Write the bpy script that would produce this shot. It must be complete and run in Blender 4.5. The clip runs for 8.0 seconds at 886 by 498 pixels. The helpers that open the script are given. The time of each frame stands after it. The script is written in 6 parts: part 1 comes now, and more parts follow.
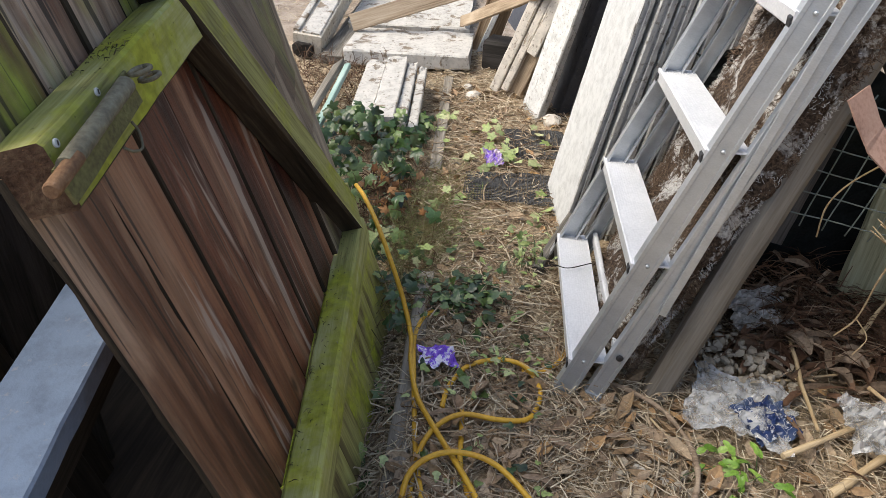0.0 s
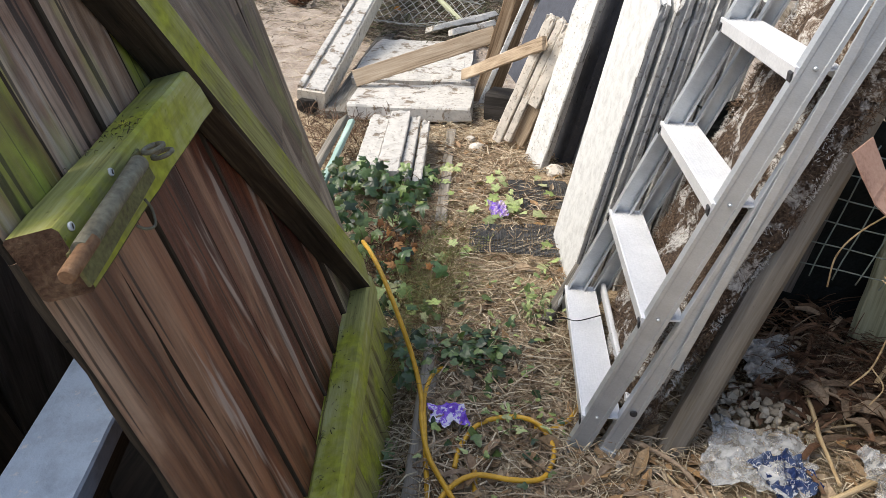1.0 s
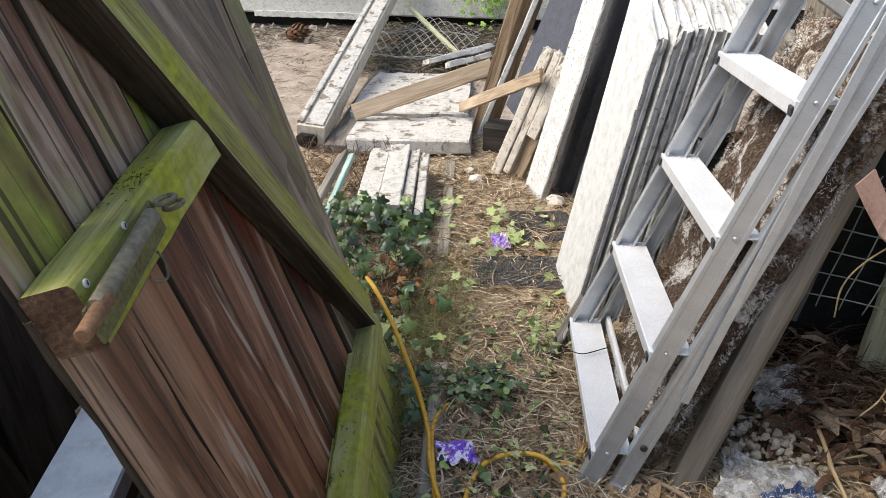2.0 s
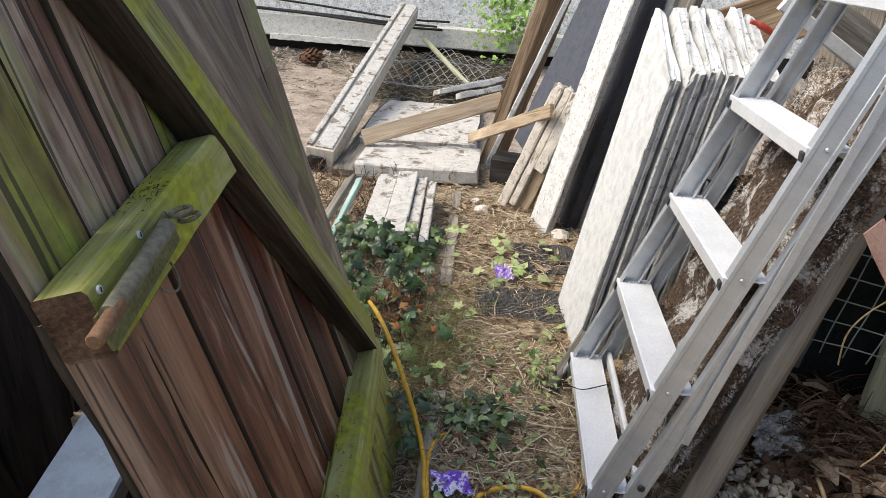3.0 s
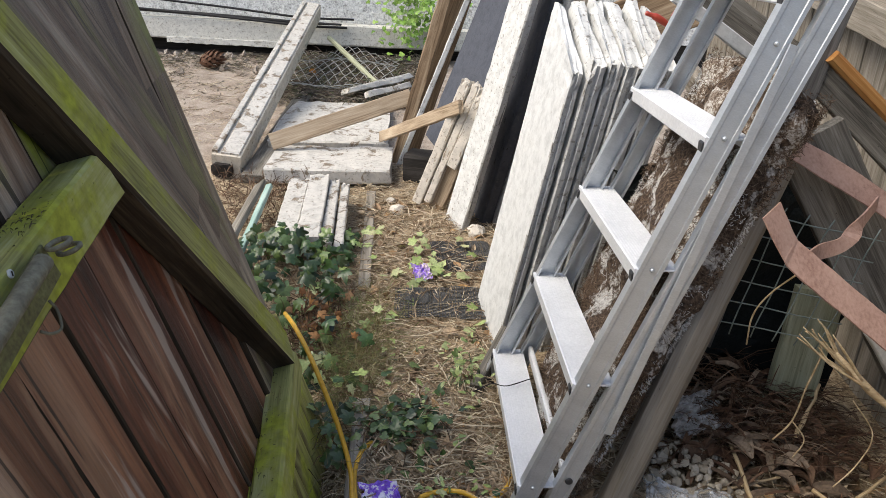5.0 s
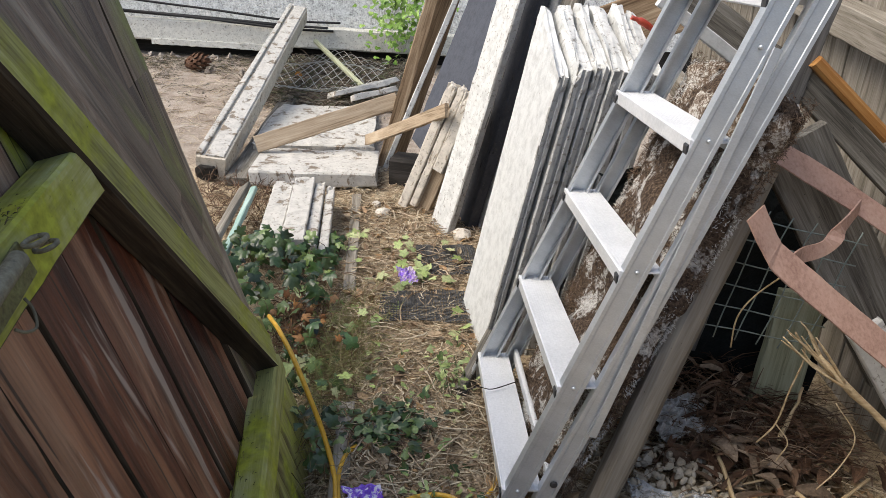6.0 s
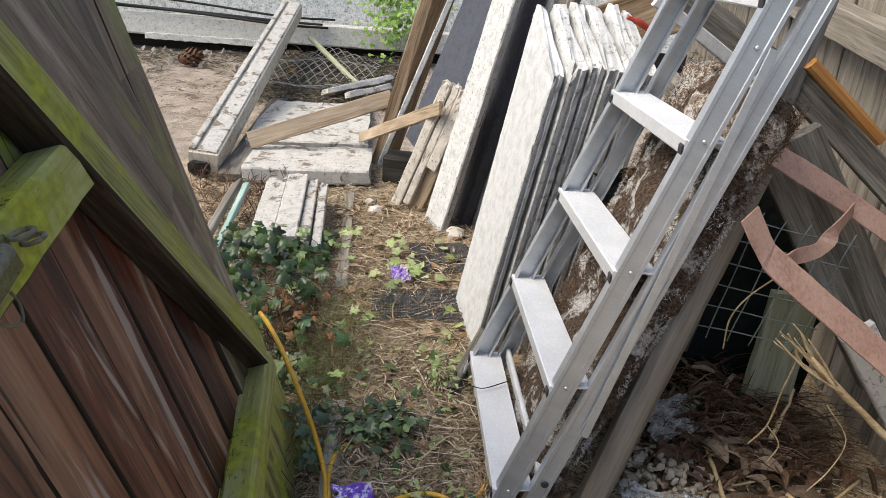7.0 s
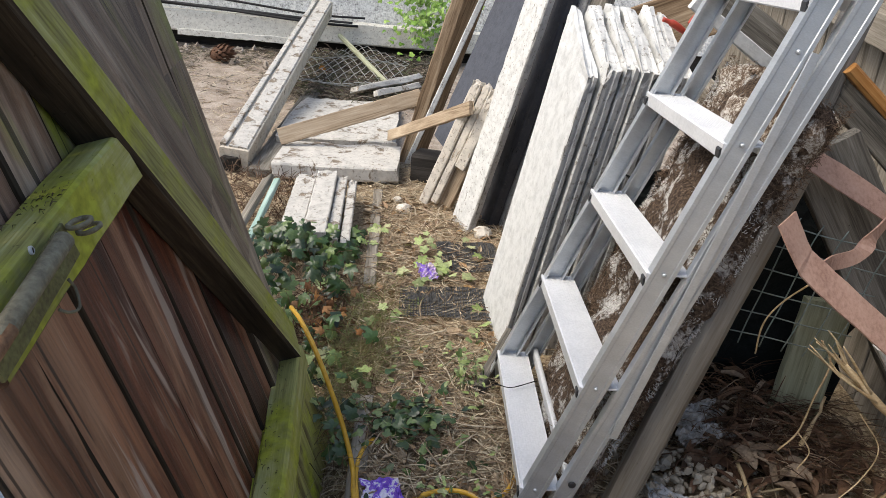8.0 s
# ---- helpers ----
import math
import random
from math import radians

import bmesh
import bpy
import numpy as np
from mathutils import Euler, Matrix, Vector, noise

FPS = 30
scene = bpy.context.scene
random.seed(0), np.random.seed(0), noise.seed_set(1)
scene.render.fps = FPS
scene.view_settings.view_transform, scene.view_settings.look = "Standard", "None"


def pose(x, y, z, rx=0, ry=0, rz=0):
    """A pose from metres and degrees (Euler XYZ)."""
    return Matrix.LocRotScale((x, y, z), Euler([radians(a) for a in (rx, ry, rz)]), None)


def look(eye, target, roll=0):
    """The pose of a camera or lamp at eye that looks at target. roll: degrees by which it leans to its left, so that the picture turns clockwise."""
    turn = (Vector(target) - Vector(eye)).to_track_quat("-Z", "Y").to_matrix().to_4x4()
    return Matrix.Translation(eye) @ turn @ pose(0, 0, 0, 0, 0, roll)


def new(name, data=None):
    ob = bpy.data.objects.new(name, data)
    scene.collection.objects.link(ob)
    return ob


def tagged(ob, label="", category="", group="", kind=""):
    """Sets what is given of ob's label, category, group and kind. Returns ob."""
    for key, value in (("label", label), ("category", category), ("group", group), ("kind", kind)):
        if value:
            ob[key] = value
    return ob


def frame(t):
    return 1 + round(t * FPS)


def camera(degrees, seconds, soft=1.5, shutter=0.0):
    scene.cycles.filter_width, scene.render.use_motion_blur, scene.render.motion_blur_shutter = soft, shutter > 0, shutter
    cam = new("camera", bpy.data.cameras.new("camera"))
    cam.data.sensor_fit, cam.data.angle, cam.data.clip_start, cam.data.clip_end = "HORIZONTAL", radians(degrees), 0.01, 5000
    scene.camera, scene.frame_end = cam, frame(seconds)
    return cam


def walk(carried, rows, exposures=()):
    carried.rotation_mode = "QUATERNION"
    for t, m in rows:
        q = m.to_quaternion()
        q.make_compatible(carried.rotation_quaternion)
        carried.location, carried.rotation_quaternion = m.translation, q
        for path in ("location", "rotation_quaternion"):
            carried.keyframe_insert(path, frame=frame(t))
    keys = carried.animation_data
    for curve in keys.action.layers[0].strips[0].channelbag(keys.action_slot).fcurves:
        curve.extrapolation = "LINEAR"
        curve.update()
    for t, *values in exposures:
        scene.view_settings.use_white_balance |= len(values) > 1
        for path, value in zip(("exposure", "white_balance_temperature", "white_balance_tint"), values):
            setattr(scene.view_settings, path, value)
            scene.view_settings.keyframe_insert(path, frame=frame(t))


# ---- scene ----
cam = camera(62.8, 8.0, soft=0.8)
PATH = [
    (0, (0.421, 0.292, 1.078), (0.206, 1.989, 0.041), 2.6),
    (0.5, (0.411, 0.294, 1.09), (0.191, 2.027, 0.117), 2.3),
    (1, (0.41, 0.304, 1.098), (0.172, 2.06, 0.17), 1.1),
    (1.5, (0.392, 0.306, 1.099), (0.163, 2.068, 0.181), 1.4),
    (2, (0.395, 0.31, 1.115), (0.156, 2.1, 0.255), 0.1),
    (2.2, (0.385, 0.306, 1.111), (0.154, 2.114, 0.286), 1.5),
    (3.5, (0.383, 0.305, 1.113), (0.136, 2.129, 0.332), 3.1),
    (4, (0.387, 0.308, 1.117), (0.134, 2.135, 0.343), 2.2),
    (4.5, (0.383, 0.311, 1.117), (0.133, 2.133, 0.329), 2.2),
    (4.7, (0.372, 0.316, 1.122), (0.159, 2.143, 0.336), 2.2),
    (5, (0.393, 0.338, 1.118), (0.365, 2.176, 0.33), 2.1),
    (5.2, (0.401, 0.341, 1.12), (0.394, 2.183, 0.342), 1.9),
    (6.5, (0.392, 0.344, 1.105), (0.416, 2.188, 0.332), 3.4),
    (7, (0.394, 0.348, 1.106), (0.424, 2.191, 0.33), 3.6),
    (7.5, (0.387, 0.343, 1.105), (0.405, 2.184, 0.324), 3.7),
    (8, (0.373, 0.338, 1.106), (0.343, 2.179, 0.325), 4.1),
]
walk(cam, [(t, look(eye, target, roll)) for t, eye, target, roll in PATH], [(0.0, 1.27, 6800, 8), (1.5, 1.37, 6800, 8), (2.2, 1.33, 6800, 8), (3.5, 1.2, 6800, 8), (8.0, 1.15, 6800, 8)])

# ---- light ----
world = bpy.data.worlds.new("world")
scene.world = world
world.use_nodes = True
wn = world.node_tree.nodes
sky = wn.new("ShaderNodeTexSky")
sky.sky_type = "NISHITA"
sky.sun_disc = False
sky.sun_elevation = radians(52)
sky.sun_rotation = radians(-105)
sky.air_density, sky.dust_density, sky.ozone_density = 0.8, 2.5, 0.4
bg = wn["Background"]
bg.inputs["Strength"].default_value = 0.15
world.node_tree.links.new(sky.outputs[0], bg.inputs["Color"])
sun_data = bpy.data.lights.new("sun", "SUN")
sun_data.energy, sun_data.angle, sun_data.color = 1.15, radians(35), (1.0, 0.975, 0.93)
sun = new("sun", sun_data)
sun.matrix_world = look((-4.0, 0.9, 6.0), (0, 2.0, 0))


# ---- materials ----
def ramp_node(nt, fac, stops):
    r = nt.nodes.new("ShaderNodeValToRGB")
    e = r.color_ramp.elements
    while len(e) < len(stops):
        e.new(0.5)
    for k, (pos, col) in enumerate(stops):
        e[k].position, e[k].color = pos, (*col, 1)
    nt.links.new(fac, r.inputs[0])
    return r.outputs[0]


def noise_node(nt, vec, scale, detail=4, rough=0.6, distort=0.0):
    n = nt.nodes.new("ShaderNodeTexNoise")
    n.inputs["Scale"].default_value = scale
    n.inputs["Detail"].default_value = detail
    n.inputs["Roughness"].default_value = rough
    n.inputs["Distortion"].default_value = distort
    nt.links.new(vec, n.inputs["Vector"])
    return n.outputs[0]


def mix_node(nt, fac, a, b, mode="MIX"):
    m = nt.nodes.new("ShaderNodeMix")
    m.data_type, m.blend_type = "RGBA", mode
    for sock, v in ((m.inputs[0], fac), (m.inputs[6], a), (m.inputs[7], b)):
        if isinstance(v, bpy.types.NodeSocket):
            nt.links.new(v, sock)
        elif isinstance(v, tuple):
            sock.default_value = (*v, 1)
        else:
            sock.default_value = v
    return m.outputs[2]


def begin(name, rough=0.8, metal=0.0, stretch=(1, 1, 1), jitter=True):
    """A material with object-space coordinates, stretched and shifted from object to object."""
    m = bpy.data.materials.new(name)
    m.use_nodes = True
    nt = m.node_tree
    b = nt.nodes["Principled BSDF"]
    b.inputs["Roughness"].default_value, b.inputs["Metallic"].default_value = rough, metal
    b.inputs["Specular IOR Level"].default_value = 0.18 if rough > 0.58 else 0.4
    tc = nt.nodes.new("ShaderNodeTexCoord")
    mp = nt.nodes.new("ShaderNodeMapping")
    mp.inputs["Scale"].default_value = stretch
    nt.links.new(tc.outputs["Object"], mp.inputs["Vector"])
    plain = nt.nodes.new("ShaderNodeMapping")
    nt.links.new(tc.outputs["Object"], plain.inputs["Vector"])
    if jitter:
        oi = nt.nodes.new("ShaderNodeObjectInfo")
        mul = nt.nodes.new("ShaderNodeMath")
        mul.operation = "MULTIPLY"
        mul.inputs[1].default_value = 37.0
        nt.links.new(oi.outputs["Random"], mul.inputs[0])
        nt.links.new(mul.outputs[0], mp.inputs["Location"])
        nt.links.new(mul.outputs[0], plain.inputs["Location"])
    return m, nt, b, mp.outputs[0], plain.outputs[0]


def bump(nt, b, height, strength, distance=0.003):
    bp = nt.nodes.new("ShaderNodeBump")
    bp.inputs["Strength"].default_value, bp.inputs["Distance"].default_value = strength, distance
    nt.links.new(height, bp.inputs["Height"])
    nt.links.new(bp.outputs[0], b.inputs["Normal"])


def wood(name, dark, mid, light, moss=None, moss_from=0.5, stain=None, rough=0.8, grain=1.0, relief=0.6, stain_from=0.47):
    """Weathered timber with its grain along the object's own x."""
    m, nt, b, v, p = begin(name, rough, 0, (2.2 * grain, 26 * grain, 26 * grain))
    coarse = noise_node(nt, v, 1.0, 5, 0.6, 0.9)
    fine_g = noise_node(nt, nt_map(nt, p, (7 * grain, 190 * grain, 190 * grain)), 1.0, 4, 0.7, 0.5)
    blend = nt.nodes.new("ShaderNodeMix")
    blend.inputs[0].default_value = 0.42
    nt.links.new(coarse, blend.inputs[2])
    nt.links.new(fine_g, blend.inputs[3])
    g = blend.outputs[0]
    col = ramp_node(nt, g, [(0.37, dark), (0.5, mid), (0.64, light)])
    if stain:
        s = noise_node(nt, nt_map(nt, p, (2.4, 11, 11)), 1.0, 4, 0.65, 0.8)
        f = ramp_node(nt, s, [(stain_from, (0, 0, 0)), (stain_from + 0.14, (1, 1, 1))])
        col = mix_node(nt, f, col, mix_node(nt, 0.8, col, stain))
    if moss:
        s = noise_node(nt, p, 6.0, 6, 0.7)
        f = ramp_node(nt, s, [(moss_from, (0, 0, 0)), (moss_from + 0.16, (1, 1, 1))])
        fine = noise_node(nt, p, 60.0, 3, 0.6)
        mc = ramp_node(nt, fine, [(0.3, tuple(c * 0.55 for c in moss)), (0.7, moss)])
        col = mix_node(nt, f, col, mc)
    spots = noise_node(nt, p, 130.0, 2, 0.5)
    sf = ramp_node(nt, spots, [(0.71, (0, 0, 0)), (0.77, (0.7, 0.7, 0.7))])
    col = mix_node(nt, sf, col, tuple(c * 0.6 for c in dark))
    nt.links.new(col, b.inputs["Base Color"])
    bump(nt, b, g, relief, 0.004)
    return m


def nt_map(nt, vec, scale):
    mp = nt.nodes.new("ShaderNodeMapping")
    mp.inputs["Scale"].default_value = scale
    nt.links.new(vec, mp.inputs["Vector"])
    return mp.outputs[0]


def flaked(name, paint, under, amount=0.5, rough=0.75, scale=9.0, dirt=(0.16, 0.14, 0.11), stretch=(1, 2.5, 2.5), grime=0.57):
    """Old paint, flaked off here and there to what lies under it."""
    m, nt, b, v, p = begin(name, rough, 0, stretch)
    s = noise_node(nt, v, scale, 8, 0.72, 0.3)
    f = ramp_node(nt, s, [(amount, (0, 0, 0)), (amount + 0.035, (1, 1, 1))])
    fine = noise_node(nt, p, 26.0, 5, 0.7)
    pc = ramp_node(nt, fine, [(0.3, tuple(c * 0.72 for c in paint)), (0.55, paint), (0.8, tuple(min(1, c * 1.06) for c in paint))])
    uc = ramp_node(nt, fine, [(0.3, tuple(c * 0.5 for c in under)), (0.7, under)])
    d = noise_node(nt, p, 70.0, 4, 0.65)
    df = ramp_node(nt, d, [(grime, (0, 0, 0)), (grime + 0.1, (0.8, 0.8, 0.8))])
    pc = mix_node(nt, df, pc, dirt)
    nt.links.new(mix_node(nt, f, pc, uc), b.inputs["Base Color"])
    add = nt.nodes.new("ShaderNodeMath")
    add.operation = "SUBTRACT"
    nt.links.new(fine, add.inputs[0])
    nt.links.new(f, add.inputs[1])
    bump(nt, b, add.outputs[0], 0.55, 0.004)
    return m


def mottled(name, stops, scale=12.0, rough=0.85, fine=90.0, relief=0.5, metal=0.0, stretch=(1, 1, 1), dist=0.004):
    m, nt, b, v, p = begin(name, rough, metal, stretch)
    n1 = noise_node(nt, v, scale, 6, 0.65)
    n2 = noise_node(nt, v, fine, 3, 0.6)
    mid = nt.nodes.new("ShaderNodeMath")
    mid.operation = "MULTIPLY_ADD"
    mid.inputs[1].default_value = 0.45
    nt.links.new(n2, mid.inputs[0])
    half = nt.nodes.new("ShaderNodeMath")
    half.operation = "MULTIPLY"
    half.inputs[1].default_value = 0.55
    nt.links.new(n1, half.inputs[0])
    nt.links.new(half.outputs[0], mid.inputs[2])
    nt.links.new(ramp_node(nt, mid.outputs[0], stops), b.inputs["Base Color"])
    bump(nt, b, mid.outputs[0], relief, dist)
    return m


def varied(name, cols, rough=0.6, island=True, sheen=0.0):
    """One colour for each piece, out of a range, by island or by object."""
    m, nt, b, v, p = begin(name, rough, 0, (1, 1, 1), False)
    src = nt.nodes.new("ShaderNodeNewGeometry").outputs["Random Per Island"] if island else nt.nodes.new("ShaderNodeObjectInfo").outputs["Random"]
    k = len(cols)
    c = ramp_node(nt, src, [(q / max(1, k - 1), col) for q, col in enumerate(cols)])
    n1 = noise_node(nt, p, 140.0, 3, 0.6)
    sh = ramp_node(nt, n1, [(0.3, (0.6, 0.6, 0.6)), (0.7, (1.1, 1.1, 1.1))])
    nt.links.new(mix_node(nt, 1.0, c, sh, "MULTIPLY"), b.inputs["Base Color"])
    bump(nt, b, n1, 0.3, 0.002)
    return m


def gate_wood(name, stops, moss=None, moss_from=0.5, worn=0.6):
    """Old stained boards: red-brown where the stain holds, silvered where it has worn off, moss in streaks."""
    m, nt, b, v, p = begin(name, 0.55, 0, (0.9, 9, 9))
    zone = noise_node(nt, v, 1.0, 3, 0.5, 0.25)
    col = ramp_node(nt, zone, list(zip((0.34, 0.45, 0.55, 0.66), stops)))
    # growth rings cut lengthwise: long arches
    ring = nt.nodes.new("ShaderNodeTexWave")
    ring.bands_direction = "Y"
    ring.inputs["Scale"].default_value = 9.0
    ring.inputs["Distortion"].default_value = 11.0
    ring.inputs["Detail"].default_value = 2.0
    ring.inputs["Detail Scale"].default_value = 0.8
    nt.links.new(nt_map(nt, p, (0.16, 1, 1)), ring.inputs["Vector"])
    col = mix_node(nt, 1.0, col, ramp_node(nt, ring.outputs[1], [(0.05, (0.72, 0.69, 0.67)), (0.3, (0.98, 0.98, 0.98)), (0.9, (1.08, 1.07, 1.06))]), "MULTIPLY")
    fine = noise_node(nt, nt_map(nt, p, (5, 150, 150)), 1.0, 5, 0.7, 0.4)
    col = mix_node(nt, 1.0, col, ramp_node(nt, fine, [(0.3, (0.6, 0.58, 0.56)), (0.47, (0.98, 0.98, 0.98)), (0.66, (1.3, 1.28, 1.25))]), "MULTIPLY")
    blotch = noise_node(nt, nt_map(nt, p, (3.2, 15, 15)), 1.0, 5, 0.62, 0.8)
    col = mix_node(nt, ramp_node(nt, blotch, [(0.44, (0, 0, 0)), (0.56, (0.85, 0.85, 0.85))]), mix_node(nt, 1.0, col, (0.98, 0.93, 0.89), "MULTIPLY"), mix_node(nt, 1.0, col, (0.52, 0.38, 0.31), "MULTIPLY"))
    # pale scratches where the surface has lifted
    lift = noise_node(nt, nt_map(nt, p, (2.2, 34, 34)), 1.0, 4, 0.6, 0.7)
    col = mix_node(nt, ramp_node(nt, lift, [(worn, (0, 0, 0)), (worn + 0.07, (0.7, 0.7, 0.7))]), col, (0.42, 0.34, 0.27))
    if moss:
        streak = noise_node(nt, nt_map(nt, p, (1.7, 8, 8)), 1.0, 4, 0.62, 0.4)
        f = ramp_node(nt, streak, [(moss_from, (0, 0, 0)), (moss_from + 0.16, (0.92, 0.92, 0.92))])
        tone = noise_node(nt, p, 38.0, 4, 0.65)
        col = mix_node(nt, f, col, ramp_node(nt, tone, [(0.3, tuple(c * 0.55 for c in moss)), (0.7, moss)]))
    crack = noise_node(nt, nt_map(nt, p, (1.6, 60, 60)), 1.0, 2, 0.5, 1.2)
    col = mix_node(nt, ramp_node(nt, crack, [(0.645, (0, 0, 0)), (0.67, (0.8, 0.8, 0.8))]), col, (0.016, 0.01, 0.007))
    knot = nt.nodes.new("ShaderNodeTexVoronoi")
    knot.inputs["Scale"].default_value = 1.0
    nt.links.new(nt_map(nt, p, (4, 9, 9)), knot.inputs["Vector"])
    col = mix_node(nt, ramp_node(nt, knot.outputs["Distance"], [(0.05, (0.8, 0.8, 0.8)), (0.1, (0, 0, 0))]), col, (0.03, 0.016, 0.01))
    nt.links.new(col, b.inputs["Base Color"])
    bump(nt, b, fine, 0.6, 0.003)
    return m


M_GATE = gate_wood("gate_wood", [(0.062, 0.019, 0.009), (0.14, 0.048, 0.022), (0.225, 0.105, 0.055), (0.36, 0.22, 0.135)])
M_GATE_TAN = gate_wood("gate_wood_bleached", [(0.07, 0.027, 0.014), (0.155, 0.074, 0.039), (0.24, 0.14, 0.085), (0.36, 0.255, 0.175)], worn=0.66)
M_GATE_RED = gate_wood("gate_wood_red", [(0.046, 0.014, 0.007), (0.098, 0.029, 0.013), (0.16, 0.056, 0.027), (0.28, 0.155, 0.095)], worn=0.56)
M_GATE_MOSS = gate_wood("gate_wood_mossy", [(0.14, 0.07, 0.044), (0.27, 0.175, 0.122), (0.38, 0.295, 0.22), (0.5, 0.44, 0.355)], (0.37, 0.425, 0.05), 0.5)
M_MOSSY = wood("mossy_timber", (0.14, 0.125, 0.045), (0.31, 0.3, 0.1), (0.43, 0.42, 0.2), moss=(0.37, 0.385, 0.045), moss_from=0.44, stain=(0.07, 0.065, 0.025), stain_from=0.6, rough=0.85, relief=0.35, grain=0.7)
M_PANEL = wood("mossy_panel", (0.14, 0.11, 0.045), (0.33, 0.31, 0.1), (0.46, 0.45, 0.16), moss=(0.46, 0.49, 0.05), moss_from=0.47, stain=(0.09, 0.06, 0.03), rough=0.8, relief=0.25, grain=0.6)
M_GREY_WOOD = wood("grey_timber", (0.06, 0.055, 0.045), (0.16, 0.145, 0.12), (0.3, 0.28, 0.24), rough=0.85)
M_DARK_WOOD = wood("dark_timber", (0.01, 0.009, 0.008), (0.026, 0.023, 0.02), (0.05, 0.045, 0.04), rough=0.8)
# darker copy of the timber above, with shade put into its colour
M_SHADE_BLACK = wood("shade_black_timber", (0.006, 0.0045, 0.003), (0.014, 0.011, 0.008), (0.028, 0.022, 0.016), rough=0.85)
M_BROWN_WOOD = wood("brown_timber", (0.1, 0.062, 0.033), (0.26, 0.18, 0.11), (0.42, 0.32, 0.21), rough=0.75, relief=0.4)
M_PALE_WOOD = wood("pale_timber", (0.2, 0.145, 0.09), (0.37, 0.285, 0.195), (0.5, 0.41, 0.3), rough=0.75, relief=0.4)
M_FENCE = wood("fence_timber", (0.1, 0.085, 0.064), (0.215, 0.19, 0.152), (0.32, 0.29, 0.245), rough=0.85)
M_GREEN_WOOD = wood("green_grey_timber", (0.22, 0.225, 0.14), (0.36, 0.37, 0.25), (0.46, 0.47, 0.34), rough=0.8, relief=0.3)
M_ORANGE = wood("orange_varnished_timber", (0.27, 0.11, 0.03), (0.42, 0.19, 0.055), (0.52, 0.28, 0.1), rough=0.4, relief=0.2)
M_WHITE = flaked("white_flaked_paint", (0.58, 0.582, 0.562), (0.25, 0.22, 0.18), 0.68, dirt=(0.3, 0.27, 0.22), grime=0.64, stretch=(1, 6, 6), scale=5.0)
M_WHITE_WORN = flaked("white_worn_paint", (0.57, 0.568, 0.54), (0.32, 0.3, 0.265), 0.61, scale=14.0)
M_CHIPPED = flaked("chipped_render", (0.6, 0.55, 0.47), (0.4, 0.32, 0.23), 0.58, scale=10.0, stretch=(1, 5, 5))
M_GREY_EDGE = flaked("grey_weathered_shade_paint", (0.42, 0.41, 0.38), (0.17, 0.16, 0.145), 0.58, scale=9.0, stretch=(0.6, 9, 9))
M_CHARCOAL = flaked("charcoal_paint", (0.07, 0.07, 0.075), (0.03, 0.028, 0.026), 0.62, dirt=(0.1, 0.095, 0.09))
M_SLATE = flaked("slate_blue_paint", (0.07, 0.076, 0.092), (0.05, 0.05, 0.055), 0.68, dirt=(0.05, 0.05, 0.055), rough=0.65)
M_CREAM = flaked("cream_flaked_paint", (0.6, 0.585, 0.52), (0.2, 0.175, 0.13), 0.63, scale=5.0, stretch=(1, 4, 4))
# white paint coloured dim blue: shade and skylight put into it
M_SHADED_WHITE = flaked("white_board", (0.125, 0.165, 0.23), (0.18, 0.19, 0.21), 0.72, dirt=(0.2, 0.21, 0.23), grime=0.62)
M_ALU = mottled("brushed_aluminium", [(0.3, (0.41, 0.435, 0.45)), (0.7, (0.61, 0.64, 0.66))], 6.0, 0.36, 200.0, 0.12, 0.6, (4, 1, 1), 0.001)
M_TREAD = mottled("aluminium_tread", [(0.3, (0.56, 0.57, 0.575)), (0.6, (0.74, 0.745, 0.75))], 9.0, 0.5, 180.0, 0.15, 0.25, (1, 1, 1), 0.001)
M_PLASTIC = mottled("black_plastic", [(0.3, (0.015, 0.015, 0.016)), (0.7, (0.04, 0.04, 0.042))], 30.0, 0.5, 200.0, 0.2)
M_STEEL = mottled("galvanised_steel", [(0.3, (0.06, 0.052, 0.036)), (0.5, (0.16, 0.145, 0.1)), (0.7, (0.26, 0.25, 0.17))], 22.0, 0.7, 150.0, 0.6, 0.15)
M_PLATE = mottled("mossy_steel_plate", [(0.3, (0.06, 0.05, 0.03)), (0.5, (0.13, 0.12, 0.05)), (0.7, (0.2, 0.2, 0.08))], 30.0, 0.8, 180.0, 0.6)
M_RUST = mottled("rusty_steel", [(0.3, (0.1, 0.05, 0.027)), (0.55, (0.22, 0.125, 0.065)), (0.75, (0.32, 0.225, 0.15))], 40.0, 0.8, 220.0, 0.5)
M_COPPER = mottled("pink_brown_metal_strip", [(0.3, (0.27, 0.15, 0.115)), (0.5, (0.46, 0.29, 0.225)), (0.75, (0.56, 0.39, 0.31))], 14.0, 0.55, 150.0, 0.25, 0.2)
M_SCREW = mottled("screw_head", [(0.3, (0.45, 0.44, 0.4)), (0.7, (0.68, 0.67, 0.62))], 60.0, 0.6, 200.0, 0.2, 0.1)


